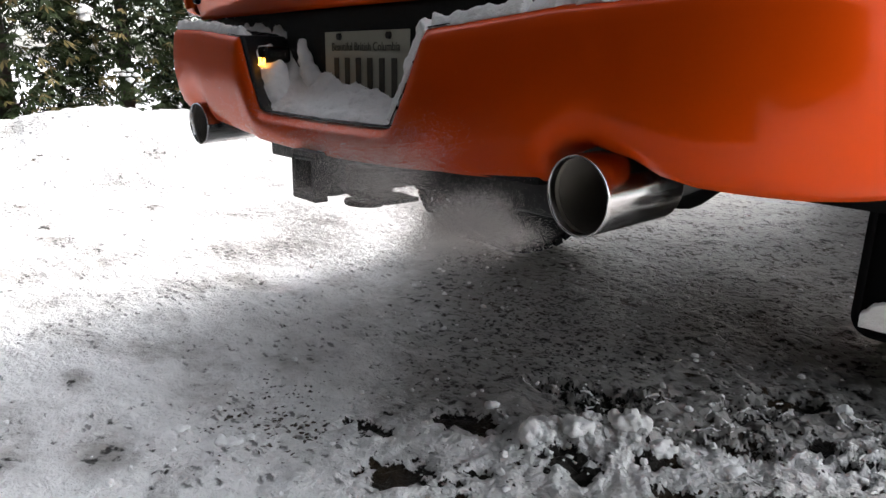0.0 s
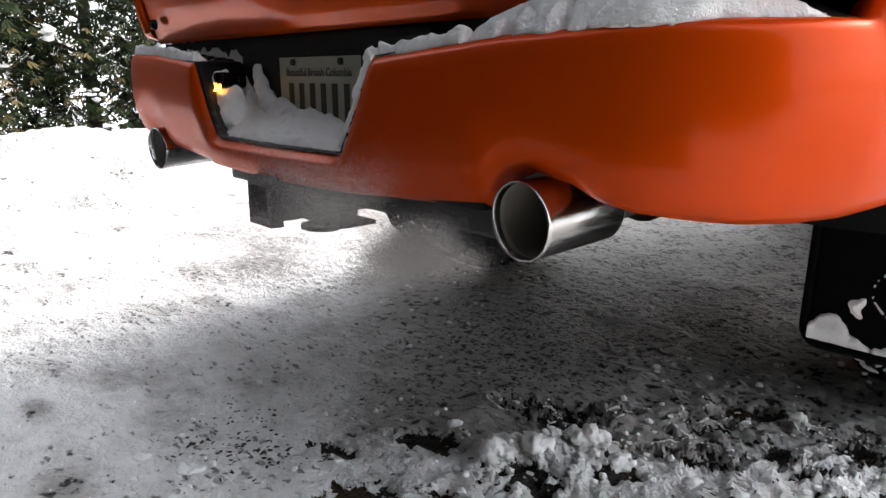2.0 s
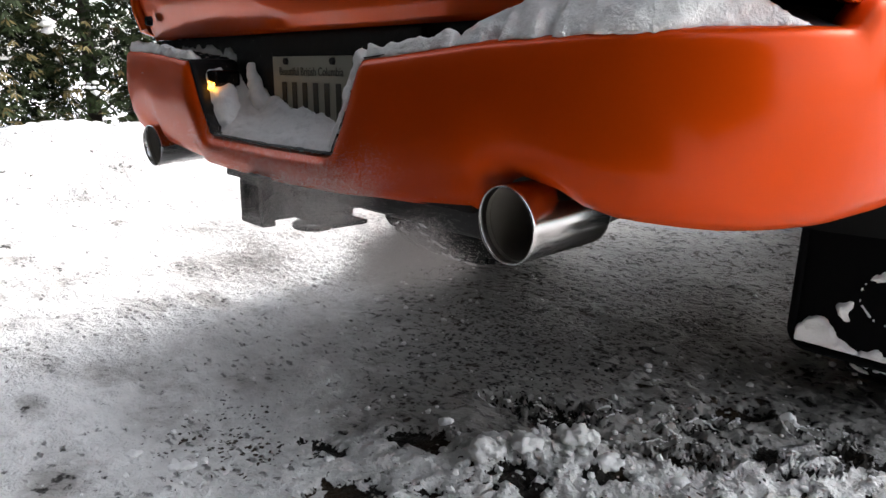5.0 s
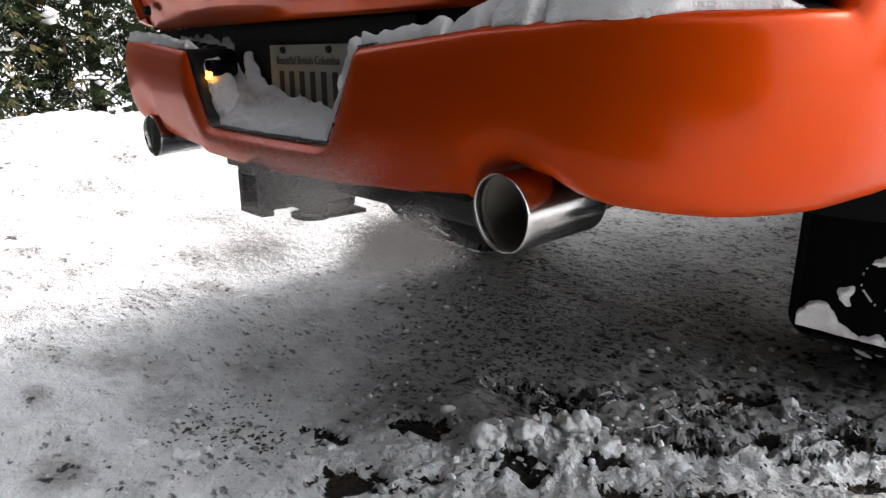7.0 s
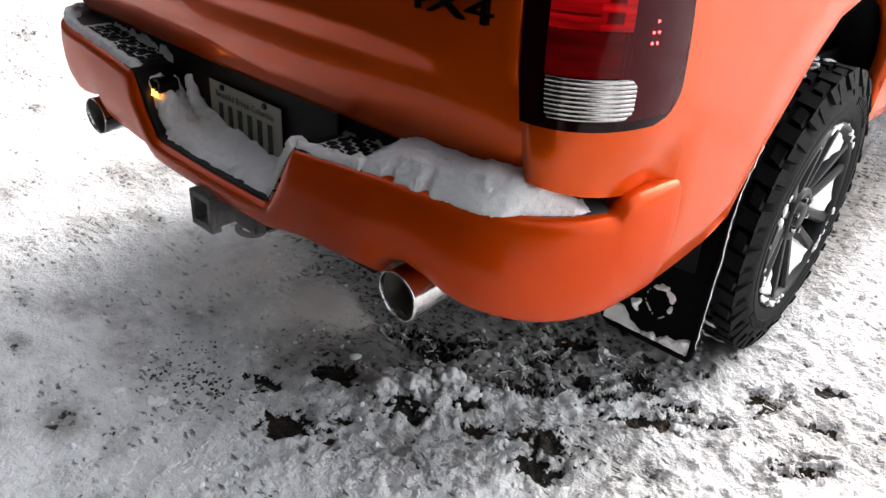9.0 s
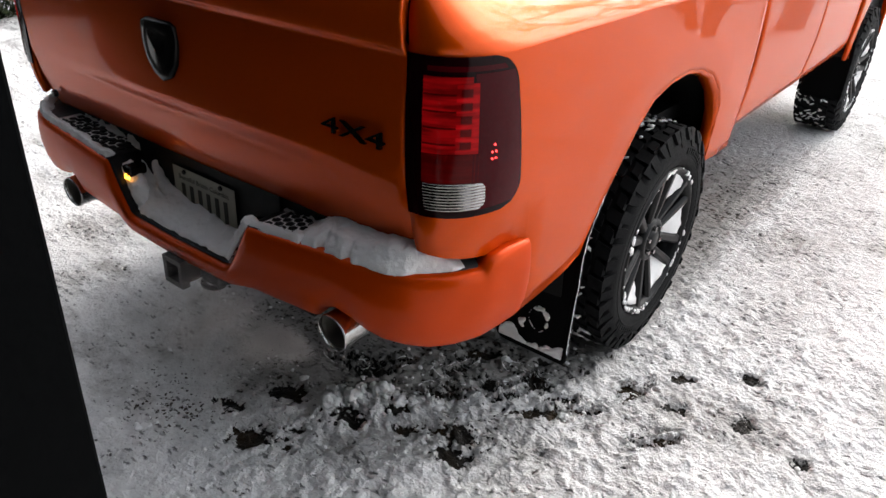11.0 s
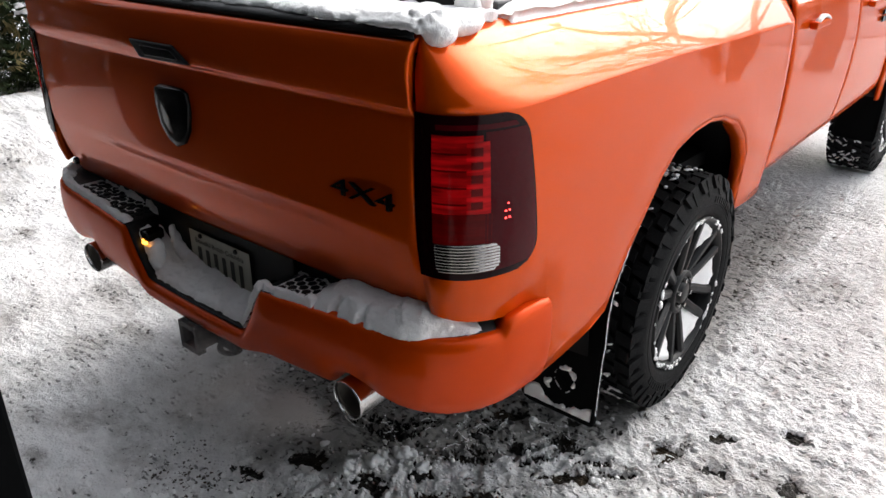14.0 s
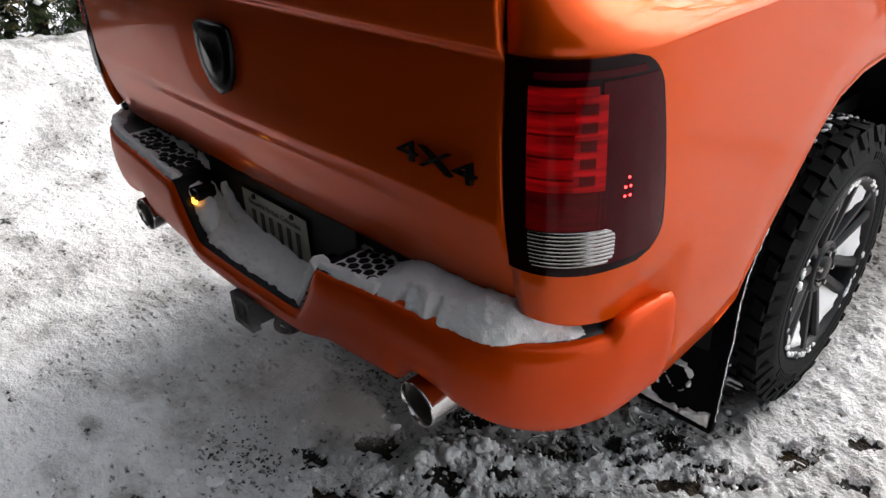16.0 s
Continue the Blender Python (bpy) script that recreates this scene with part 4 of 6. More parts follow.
def tail_lamp(side):
    Z0, Z1 = 0.985, 1.345

    def right(z, edge=0.985, r=0.06, bow=0.0):
        d = min(z - Z0, Z1 - z)
        k = 1 - math.sqrt(max(0.0, 1 - (max(0.0, r - d) / r) ** 2))
        return edge - 0.16 * k - 0.115 * ((z - Z0) / (Z1 - Z0)) ** 1.6

    base = lamp_patch("tail_lamp", side, lambda z: 0.0, right, Z0, Z1, 0.0025, LAMP_BLACK, truck, "dark red smoked tail lamp, lit", n=40, cols=18, thick=0.006)
    lamp_patch("top_bar", side, lambda z: 0.16, lambda z: right(z) - 0.06, 1.316, 1.327, 0.0060, LAMP_OUTER, base, "thin dark red line along the top", n=2, thick=0.0018)
    lamp_patch("outer_lens", side, lambda z: 0.545, lambda z: right(z) - 0.015, Z0 + 0.016, Z1 - 0.034, 0.0058, LAMP_OUTER, base, "smoked plum outer lens", thick=0.0025)
    lamp_patch("lower_lens", side, lambda z: 0.13, lambda z: 0.60, 1.070, 1.137, 0.0058, LAMP_DIM, base, "dark red lower lens", thick=0.0025)
    red = lamp_patch("red_lens", side, lambda z: 0.13, lambda z: 0.525, 1.138, 1.305, 0.0058, LAMP_RED, base, "glowing red inner lens", thick=0.0025)
    # the light guide: a bright comb whose teeth frame dark windows
    lamp_patch("light_guide", side, lambda z: 0.525, lambda z: 0.585 - 0.012 * (z - 1.138) / 0.167, 1.138, 1.292, 0.0063, LAMP_LIT, base, "bright red light guide", thick=0.0025)
    for k in range(6):
        z = 1.139 + 0.0285 * k
        lamp_patch("guide_tooth", side, lambda z: 0.40, lambda z: 0.527, z, z + 0.0085, 0.0072, LAMP_LIT, red, n=2, cols=8, thick=0.0018)
        if k < 5:
            lamp_patch("guide_window", side, lambda z: 0.435, lambda z: 0.522, z + 0.011, z + 0.026, 0.0070, LAMP_DIM, red, n=2, cols=8, thick=0.0018)
    for k in range(4):
        z = 1.158 + 0.036 * k
        lamp_patch("lens_step", side, lambda z: 0.135, lambda z: 0.40, z, z + 0.004, 0.0068, LAMP_DIM, red, n=1, cols=8, thick=0.0018)

    def clear_right(z):
        d = min(z - 1.004, 1.068 - z)
        return 0.665 - 0.05 * max(0.0, 1 - d / 0.016) ** 2

    lamp_patch("reverse_lens", side, lambda z: 0.14 + 0.02 * max(0.0, 1 - (z - 1.004) / 0.012) ** 2, clear_right, 1.004, 1.068, lambda z: 0.0064 + 0.0008 * math.sin((z - 1.004) * math.tau / 0.0071), LAMP_CLEAR, base, "clear ribbed reversing lens", n=108, thick=0.0025)
    for s, z in ((0.735, 1.152), (0.715, 1.136), (0.747, 1.136), (0.715, 1.120), (0.747, 1.120)):
        bm = bmesh.new()
        bmesh.ops.create_icosphere(bm, subdivisions=1, radius=0.0024, matrix=Matrix.Translation(bed_point(side, s, z) + Vector((side * 0.006, -0.006, 0))))
        part("led", bm, LED, base)


tail_lamp(1)
tail_lamp(-1)


# rear bumper
def bumper_y(x):
    return smooth_at([(0.0, -0.012), (0.3, -0.008), (0.5, 0.0), (0.65, 0.006), (0.78, 0.018), (0.86, 0.041), (0.92, 0.080), (0.96, 0.128), (0.99, 0.187), (1.009, 0.256), (1.018, 0.36)], abs(x))


BUMPER_X = [0, 0.05, 0.12, 0.19, 0.225, 0.248, 0.262, 0.272, 0.278, 0.300, 0.325, 0.343, 0.35, 0.36, 0.42, 0.48, 0.54, 0.57, 0.585, 0.60, 0.62, 0.65, 0.68, 0.71, 0.73, 0.75, 0.77, 0.80, 0.83, 0.86, 0.885, 0.905, 0.925, 0.942, 0.957, 0.97, 0.98, 0.988, 0.993, 0.997, 1.000, 1.003, 1.008, 1.012, 1.016, 1.018]


def bumper_top(x):
    x = abs(x)
    if x < 0.35:
        return curve_at([(0.0, 0.620), (0.225, 0.622), (0.248, 0.627), (0.262, 0.637), (0.272, 0.650), (0.30, 0.695), (0.325, 0.742), (0.343, 0.776), (0.35, 0.783)], x)
    return curve_at([(0.35, 0.785), (0.6, 0.806), (0.86, 0.815), (0.993, 0.815), (0.997, 0.822), (1.000, 0.836), (1.003, 0.845), (1.012, 0.850), (1.016, 0.850), (1.018, 0.847)], x)


def bumper_low(x):
    x = abs(x)
    return curve_at([(0.0, 0.562), (0.4, 0.572), (0.57, 0.584), (0.585, 0.604), (0.60, 0.622), (0.65, 0.642), (0.71, 0.630), (0.75, 0.613), (0.80, 0.604), (0.93, 0.598), (0.975, 0.598), (1.005, 0.600), (1.018, 0.604)], x)


rows = []
for x in [-v for v in BUMPER_X[:0:-1]] + BUMPER_X:
    y, t, b = bumper_y(x), bumper_top(x), bumper_low(x)
    h = t - b
    q = min(1.0, h / 0.19)
    d = bumper_y(abs(x) + 0.004) - bumper_y(abs(x) - 0.004)
    inward = Vector((-math.copysign(1, x) * d, 0.008, 0)).normalized()
    p = Vector((x, y, 0))
    rows.append([p + inward * k + Vector((0, 0, z)) for k, z in ((0.045, t - 0.004), (0.018, t), (0.008, t - 0.003), (0.002, t - 0.011), (0.0, t - 0.006 - 0.019 * q), (-0.004 * q, b + h * 0.7), (-0.003 * q, b + h * 0.5), (0.004 * q, b + h * 0.28), (0.016 * q, b + h * 0.12), (0.006 + 0.022 * q, b + 0.004 + 0.006 * q), (0.016 + 0.029 * q, b), (0.075, b + 0.004))])
for tip in (0, -1):           # the ends turn in sharply to the shut line
    turned = [Vector((p.x, p.y + 0.0015, p.z)) for p in rows[tip]]
    deep = [Vector((p.x * 0.965, p.y + 0.006, p.z)) for p in rows[tip]]
    if tip:
        rows += [turned, deep]
    else:
        rows[:0] = [deep, turned]
bumper = mesh_ob("rear_bumper", *grid(rows), DUSTY, truck, "orange painted rear bumper", thick=0.006, offset=1)


# black step pads with raised hexagons
def step_pad(side):
    rows = []
    for x in [0.352] + steps(0.38, 0.86, 13) + [0.885, 0.905, 0.925, 0.942, 0.957, 0.97, 0.98, 0.99, 0.996]:
        d = bumper_y(x + 0.004) - bumper_y(x - 0.004)
        inn = Vector((-d, 0.008, 0)).normalized()
        z = min(bumper_top(x), 0.815) + 0.002 
        w = 0.135 if x < 0.80 else max(0.075, 0.135 - (x - 0.80) * 0.5)
        lift = 0.024 * min(1.0, max(0.0, (x - 0.85) / 0.06))
        rows.append([(side * (x + inn.x * (0.016 + w * k)), bumper_y(x) + inn.y * (0.016 + w * k), z + dz + lift * k ** 1.5) for k, dz in ((0, -0.008), (0.02, 0.0), (0.10, 0.003), (0.35, 0.003), (0.6, 0.003), (0.9, 0.003), (0.98, 0.002), (1, -0.01))])
    pad = mesh_ob("step_pad", *grid(rows), PAD, bumper, "black plastic step pad with hexagon tread", thick=0.006, offset=1 if side > 0 else -1)
    hexes = bpy.data.meshes.new("hexagon")
    bm = bmesh.new()
    lo = [bm.verts.new((0.0155 * math.cos(k * math.pi / 3), 0.0155 * math.sin(k * math.pi / 3), 0)) for k in range(6)]
    hi = [bm.verts.new((0.0135 * math.cos(k * math.pi / 3), 0.0135 * math.sin(k * math.pi / 3), 0.004)) for k in range(6)]
    bm.faces.new(hi)
    for k in range(6):
        bm.faces.new((lo[k], lo[(k + 1) % 6], hi[(k + 1) % 6], hi[k]))
    bm.to_mesh(hexes)
    bm.free()
    hexes.materials.append(PLASTIC)
    for i in range(13):
        for j in range(4):
            x = 0.385 + i * 0.0265
            y = bumper_y(x) + 0.045 + j * 0.0305 + (0.015 if i % 2 else 0)
            if y < bumper_y(x) + 0.14:
                o = new("hexagon", hexes)
                o.parent = pad
                o.location = (side * x, y, bumper_top(x) + 0.0045)
    return pad


step_pad(1)
step_pad(-1)

# licence recess
recess = None
for x0, x1, y0, y1, z0, z1 in ((-0.345, 0.345, 0.118, 0.130, 0.58, 0.84), (-0.56, 0.56, 0.035, 0.20, 0.572, 0.584), (-0.345, 0.345, 0.03, 0.118, 0.585, 0.600),
                               (-0.357, -0.345, 0.012, 0.13, 0.586, 0.782), (0.345, 0.357, 0.012, 0.13, 0.586, 0.782), (-0.85, 0.85, 0.131, 0.16, 0.70, 0.845)):
    bm = bmesh.new()
    box(bm, x0, x1, y0, y1, z0, z1)
    if recess is None:
        recess = part("plate_recess", bm, PLASTIC, bumper, "black plastic licence plate recess")
    else:
        part("valance_panel", bm, PLASTIC, bumper)
plate = None
bm = bmesh.new()
box(bm, -0.1525, 0.1525, 0.1085, 0.1105, 0.645, 0.797)
plate = part("licence_plate", bm, PLATE, truck, "cream and blue licence plate half buried in snow", bevel=0.0008)
for x in (-0.09, 0.09):
    bm = bmesh.new()
    tube(bm, (x, 0.108, 0.787), (x, 0.102, 0.787), 0.008, 0.007, 6)
    part("bolt", bm, STEEL, plate)
text("plate_words", "Beautiful British Columbia", 0.0235, 0.0, 0.1078, 0.766, plate, INK, 1.0, 0.0003)
for k, x in enumerate((-0.105, -0.063, -0.021, 0.021, 0.063, 0.105)):
    bm = bmesh.new()
    box(bm, x - 0.009, x + 0.009, 0.1072, 0.1083, 0.668, 0.745)
    part("plate_mark", bm, INK, plate)
rows = []
for x in [-v for v in BUMPER_X[14:0:-1]] + BUMPER_X[:15]:
    q = abs(x)
    shift = 0.009 if q > 0.25 else 0.0
    cx = math.copysign(q - shift, x)
    rows.append([(cx, bumper_y(x) + d, bumper_top(x) + (0.0085 if q < 0.30 else 0.004) - (0.016 if d > 0.05 and q < 0.25 else 0)) for d in (0.006, 0.020, 0.050, 0.116)])
mesh_ob("recess_liner", *grid(rows), PLASTIC, recess, "black plastic liner round the plate recess", thick=0.002)
for side in (-1, 1):
    bm = bmesh.new()
    box(bm, side * 0.302 - 0.022, side * 0.302 + 0.022, 0.030, 0.095, 0.732, 0.768)
    lamp = part("plate_lamp", bm, GLOSS, truck, "small plate lamp", bevel=0.008)
    for cx, r in ((0.312, 0.013), (0.288, 0.008)):
        bm = bmesh.new()
        arc = [(side * (cx + r * math.cos(t)), 0.027, 0.737 + 0.9 * r * math.sin(t)) for t in steps(2.6, 6.0, 9)]
        for p, q in zip(arc, arc[1:]):
            tube(bm, p, q, 0.0032, 0.0032, 8)
        part("bulb", bm, AMBER if side < 0 else GLOSS, lamp, "glowing amber crescent lens" if side < 0 else "", smooth=True)

# hitch receiver
bm = bmesh.new()
for x0, x1, z0, z1 in ((-0.038, 0.038, 0.552, 0.560), (-0.038, 0.038, 0.484, 0.492), (-0.038, -0.030, 0.492, 0.552), (0.030, 0.038, 0.492, 0.552)):
    box(bm, x0, x1, -0.035, 0.30, z0, z1)
for x0, x1, z0, z1 in ((-0.046, 0.046, 0.560, 0.570), (-0.046, 0.046, 0.474, 0.484), (-0.046, -0.038, 0.484, 0.560), (0.038, 0.046, 0.484, 0.560)):
    box(bm, x0, x1, -0.036, -0.008, z0, z1)
box(bm, -0.03, 0.03, 0.10, 0.105, 0.492, 0.552)
hitch = part("hitch_receiver", bm, STEEL, truck, "black steel square hitch receiver", bevel=0.002)
bm = bmesh.new()
box(bm, -0.50, 0.50, 0.14, 0.21, 0.50, 0.57)
part("cross_tube", bm, STEEL, hitch, bevel=0.006)
for side in (-1, 1):
    bm = bmesh.new()
    n = 20
    ring = [[bm.verts.new((side * 0.075 + r * 1.25 * math.cos(k * math.tau / n), 0.055 + r * math.sin(k * math.tau / n), z)) for k in range(n)] for r, z in ((0.036, 0.468), (0.036, 0.476), (0.020, 0.476), (0.020, 0.468))]
    for a in range(4):
        for k in range(n):
            bm.faces.new((ring[a][k], ring[a][(k + 1) % n], ring[(a + 1) % 4][(k + 1) % n], ring[(a + 1) % 4][k]))
    box(bm, side * 0.075 - 0.04, side * 0.075 + 0.04, 0.08, 0.16, 0.468, 0.476)
    part("chain_loop", bm, STEEL, hitch)
bm = bmesh.new()
box(bm, 0.046, 0.14, 0.03, 0.06, 0.485, 0.545)
part("plug_socket", bm, PLASTIC, hitch, bevel=0.006)


# exhaust tips
def exhaust(side):
    outer = [(0.020, 0.0505), (0.002, 0.0515), (0.0, 0.0530), (0.001, 0.0545), (0.006, 0.0550), (0.012, 0.0543), (0.150, 0.0535), (0.158, 0.049), (0.175, 0.036)]
    v, f = lathe(outer, 40, "y")
    tip = mesh_ob("exhaust_tip", v, f, CHROME, truck, "chrome exhaust tip with a rolled lip")
    v, f = lathe([(0.012, 0.0506), (0.14, 0.0495), (0.15, 0.001)], 40, "y")
    mesh_ob("inner_wall", v, f, SOOT, tip, "sooty inner wall")
    bm = bmesh.new()
    tube(bm, (0, 0.165, 0), (-side * 0.05, 0.75, 0.03), 0.035, 0.033, 20)
    part("tail_pipe", bm, STEEL, tip, "dull steel tail pipe", smooth=True)
    tip.matrix_basis = pose(side * 0.653, 0.008, 0.573, 3, 0, -side * 3)
    return tip


exhaust(1)
exhaust(-1)


# wheels
def wheel(x, y, name_turn=0.0):
    """A wheel at the origin, its face towards +x: ribbed all-terrain tyre, dark twin-spoke rim, packed snow."""
    hub = bpy.data.objects.new("wheel", None)
    scene.collection.objects.link(hub)
    hub.parent = truck
    R = 0.447
    prof = [(-0.29, 0.27), (-0.30, 0.30), (-0.305, 0.36), (-0.295, 0.405), (-0.26, R - 0.016), (-0.15, R - 0.010), (-0.04, R - 0.016), (-0.008, 0.408), (0.004, 0.38), (0.006, 0.36), (0.004, 0.315), (-0.002, 0.303), (-0.014, 0.290), (-0.05, 0.250), (-0.24, 0.262), (-0.29, 0.27)]
    v, f = lathe(prof, 72)
    tyre = mesh_ob("tyre", v, f, RUBBER, hub, "black all-terrain tyre with blocky tread")
    lug_rng = random.Random(4)
    lv, lf = [], []

    def lug(pts):
        i = len(lv)
        lv.extend(pts)
        lf.extend(tuple(i + k for k in q) for q in ((0, 1, 2, 3), (4, 7, 6, 5), (0, 4, 5, 1), (1, 5, 6, 2), (2, 6, 7, 3), (3, 7, 4, 0)))

    def block(u0, u1, a0, a1, skew, r0, r1):
        pts = []
        for r in (r0, r1):
            for u, a in ((u0, a0), (u1, a0 + skew), (u1, a1 + skew), (u0, a1)):
                pts.append((u, r * math.cos(a), r * math.sin(a)))
        lug(pts)

    N = 46
    for k in range(N):
        a = k * math.tau / N
        w = math.tau / N
        long = k % 2
        block(-0.066 if long else -0.050, -0.010 if long else -0.020, a, a + w * 0.74, 0.030, R - 0.028, R - 0.001)
        block(-0.292, -0.240 if long else -0.252, a + w * 0.2, a + w * 0.92, -0.030, R - 0.028, R - 0.001)
        block(-0.125, -0.070, a + w * 0.2, a + w * 0.85, 0.05, R - 0.016, R)
        block(-0.180, -0.135, a + w * 0.5, a + w * 1.12, -0.05, R - 0.016, R)
        block(-0.238, -0.190, a + w * 0.1, a + w * 0.75, 0.05, R - 0.016, R)
        # shoulder lugs running down the side wall
        d = w * (0.72 if long else 0.58)
        foot = 0.374 if long else 0.396
        lug([(u, r * math.cos(b), r * math.sin(b)) for u0, u1, rr in ((-0.006, 0.006, 0),) for u, r, b in
             ((-0.020, R - 0.014, a), (-0.004, foot, a - 0.02), (-0.004, foot, a + d - 0.02), (-0.020, R - 0.014, a + d), (-0.010, R - 0.004, a), (0.008, foot + 0.004, a - 0.015), (0.008, foot + 0.004, a + d - 0.025), (-0.010, R - 0.004, a + d))])
    mesh_ob("tread", lv, lf, RUBBER, tyre, smooth=False)
    rings = lathe([(0.0045, 0.345), (0.007, 0.343), (0.007, 0.340), (0.0035, 0.338)], 72)
    mesh_ob("side_rib", *rings, RUBBER, tyre)
    # raised moulding on the side wall: short bars, too worn to read
    mark_rng = random.Random(6)
    for start in (0.5, 3.6):
        mv, mf = [], []
        b = start
        for _ in range(9):
            wide = mark_rng.uniform(0.035, 0.060)
            i = len(mv)
            mv.extend((u, r * math.cos(q), r * math.sin(q)) for u in (0.003, 0.0085) for r, q in ((0.348, b), (0.370, b), (0.370, b + wide), (0.348, b + wide)))
            mf.extend(tuple(i + k for k in q) for q in ((4, 5, 6, 7), (0, 1, 5, 4), (1, 2, 6, 5), (2, 3, 7, 6), (3, 0, 4, 7)))
            b += wide + 0.022
        tagged(mesh_ob("side_moulding", mv, mf, RUBBER, tyre, "worn raised bars on the side wall", smooth=False), kind="stuff")
    # rim: barrel, lip, spokes
    v, f = lathe([(-0.012, 0.305), (0.002, 0.302), (0.004, 0.293), (-0.004, 0.285), (-0.02, 0.275), (-0.10, 0.262), (-0.22, 0.262), (-0.22, 0.02)], 72)
    rim = mesh_ob("rim", v, f, RIM, hub, "satin black twin-spoke alloy rim")
    rim.scale = (1.0, 0.965, 0.965)
    bm = bmesh.new()
    for k in range(6):
        for s in (-1, 1):
            A = radians(60 * k + 18)
            pts = []
            for r, u, off, w in ((0.055, -0.045, 0.019, 0.036), (0.15, -0.030, 0.034, 0.038), (0.235, -0.018, 0.046, 0.042), (0.285, -0.012, 0.056, 0.052)):
                c = Vector((0, math.cos(A), math.sin(A))) * r
                t = Vector((0, -math.sin(A), math.cos(A)))
                pts.append([c + t * (s * off + e * w * 0.5) + Vector((u + du, 0, 0)) for e, du in ((-0.8, -0.05), (-1, -0.004), (-0.55, 0.008), (0.55, 0.008), (1, -0.004), (0.8, -0.05))])
            vs = [[bm.verts.new(p) for p in row] for row in pts]
            for a, b in zip(vs, vs[1:]):
                for i in range(6):
                    bm.faces.new((a[i], a[(i + 1) % 6], b[(i + 1) % 6], b[i]))
            bm.faces.new(vs[0])
            bm.faces.new(vs[-1])
    part("spokes", bm, RIM, rim, "paired spokes", bevel=0.003)
    v, f = lathe([(-0.05, 0.090), (-0.026, 0.086), (-0.022, 0.072), (-0.030, 0.066), (-0.030, 0.044), (-0.018, 0.040), (-0.014, 0.034), (-0.013, 0.001)], 36)
    mesh_ob("hub_cap", v, f, RIM, rim)
    for k in range(6):
        a = radians(60 * k + 30)
        bm = bmesh.new()
        tube(bm, (-0.03, 0.057 * math.cos(a), 0.057 * math.sin(a)), (-0.012, 0.057 * math.cos(a), 0.057 * math.sin(a)), 0.010, 0.009, 6)
        part("lug_nut", bm, CHROME, rim)
    # packed snow in the outer half of the windows between the spokes
    rng = random.Random(8)
    for k in range(6):
        A = radians(60 * k + 48)
        lo = rng.choice((0.09, 0.11, 0.13, 0.17))
        rows = []
        for i in range(9):
            q = -1 + 2 * i / 8
            row = []
            for j in range(8):
                r0 = lo + 0.04 * abs(q) ** 2 + 0.02 * nz(q * 2.3, k + 0.4, 3.3)
                r = r0 + (0.272 - r0) * j / 7
                a = A + q * radians(19.5)
                u = -0.014 - 0.055 * (1 - j / 7) ** 1.3 + 0.012 * nz(q * 3.1, j * 0.73, k + 0.3)
                row.append((u, r * math.cos(a), r * math.sin(a)))
            rows.append(row)
        mesh_ob("packed_snow", *grid(rows), SNOW, rim, "white snow packed between the spokes", thick=0.02)
    # crusts on the lip and in the tread
    rng = random.Random(9)
    v, f = [], []
    for _ in range(70):
        a = rng.choice((0.6, 1.4, 2.6, 3.6, 4.3, 5.6)) + rng.gauss(0, 0.16)
        r = 0.296 + rng.gauss(0, 0.006)
        i, s = len(v), rng.uniform(0.004, 0.011)
        for p in ICO:
            k = s * rng.uniform(0.6, 1.3)
            v.append((0.002 + p[0] * k * 0.6, (r + p[1] * k) * math.cos(a) - p[2] * k * 1.6 * math.sin(a), (r + p[1] * k) * math.sin(a) + p[2] * k * 1.6 * math.cos(a)))
        f.extend(tuple(i + n for n in t) for t in ICOF)
    tagged(mesh_ob("lip_snow", v, f, SNOW, rim, "thin crust of snow on the rim lip"), kind="stuff")
    v, f = [], []
    for _ in range(330):
        a, u = rng.uniform(0, math.tau), rng.uniform(-0.285, -0.075)
        i = len(v)
        lx, la, tw = rng.uniform(0.008, 0.030), rng.uniform(0.003, 0.007), rng.choice((-0.7, 0.7)) + rng.gauss(0, 0.25)
        for p in ICO:
            k = rng.uniform(0.7, 1.2)
            du, dt = p[0] * lx * k, p[1] * la * k
            uu, tt = du * math.cos(tw) - dt * math.sin(tw), du * math.sin(tw) + dt * math.cos(tw)
            r = R + 0.001 + p[2] * 0.006
            v.append((u + uu, r * math.cos(a + tt / R), r * math.sin(a + tt / R)))
        f.extend(tuple(i + n for n in t) for t in ICOF)
    tagged(mesh_ob("tread_snow", v, f, SNOW, tyre, "white snow caught in the tread grooves"), kind="stuff")
    return hub


wheel_rr = wheel(0, 0)
WY, FY, WZ, WX = 1.385, 4.98, 0.438, 1.006
wheel_rr.matrix_basis = pose(WX, WY, WZ, 12, 0, 0)
copy_thing(wheel_rr, pose(WX, FY, WZ, 47, 0, 0))
copy_thing(wheel_rr, pose(-WX, WY, WZ, 30, 0, 180))
copy_thing(wheel_rr, pose(-WX, FY, WZ, 80, 0, 180))


# mud flaps
FLAP_LEAN = [(0.26, 0.0), (0.5, 0.015), (0.62, 0.040), (0.70, 0.078), (0.80, 0.152), (0.86, 0.205)]


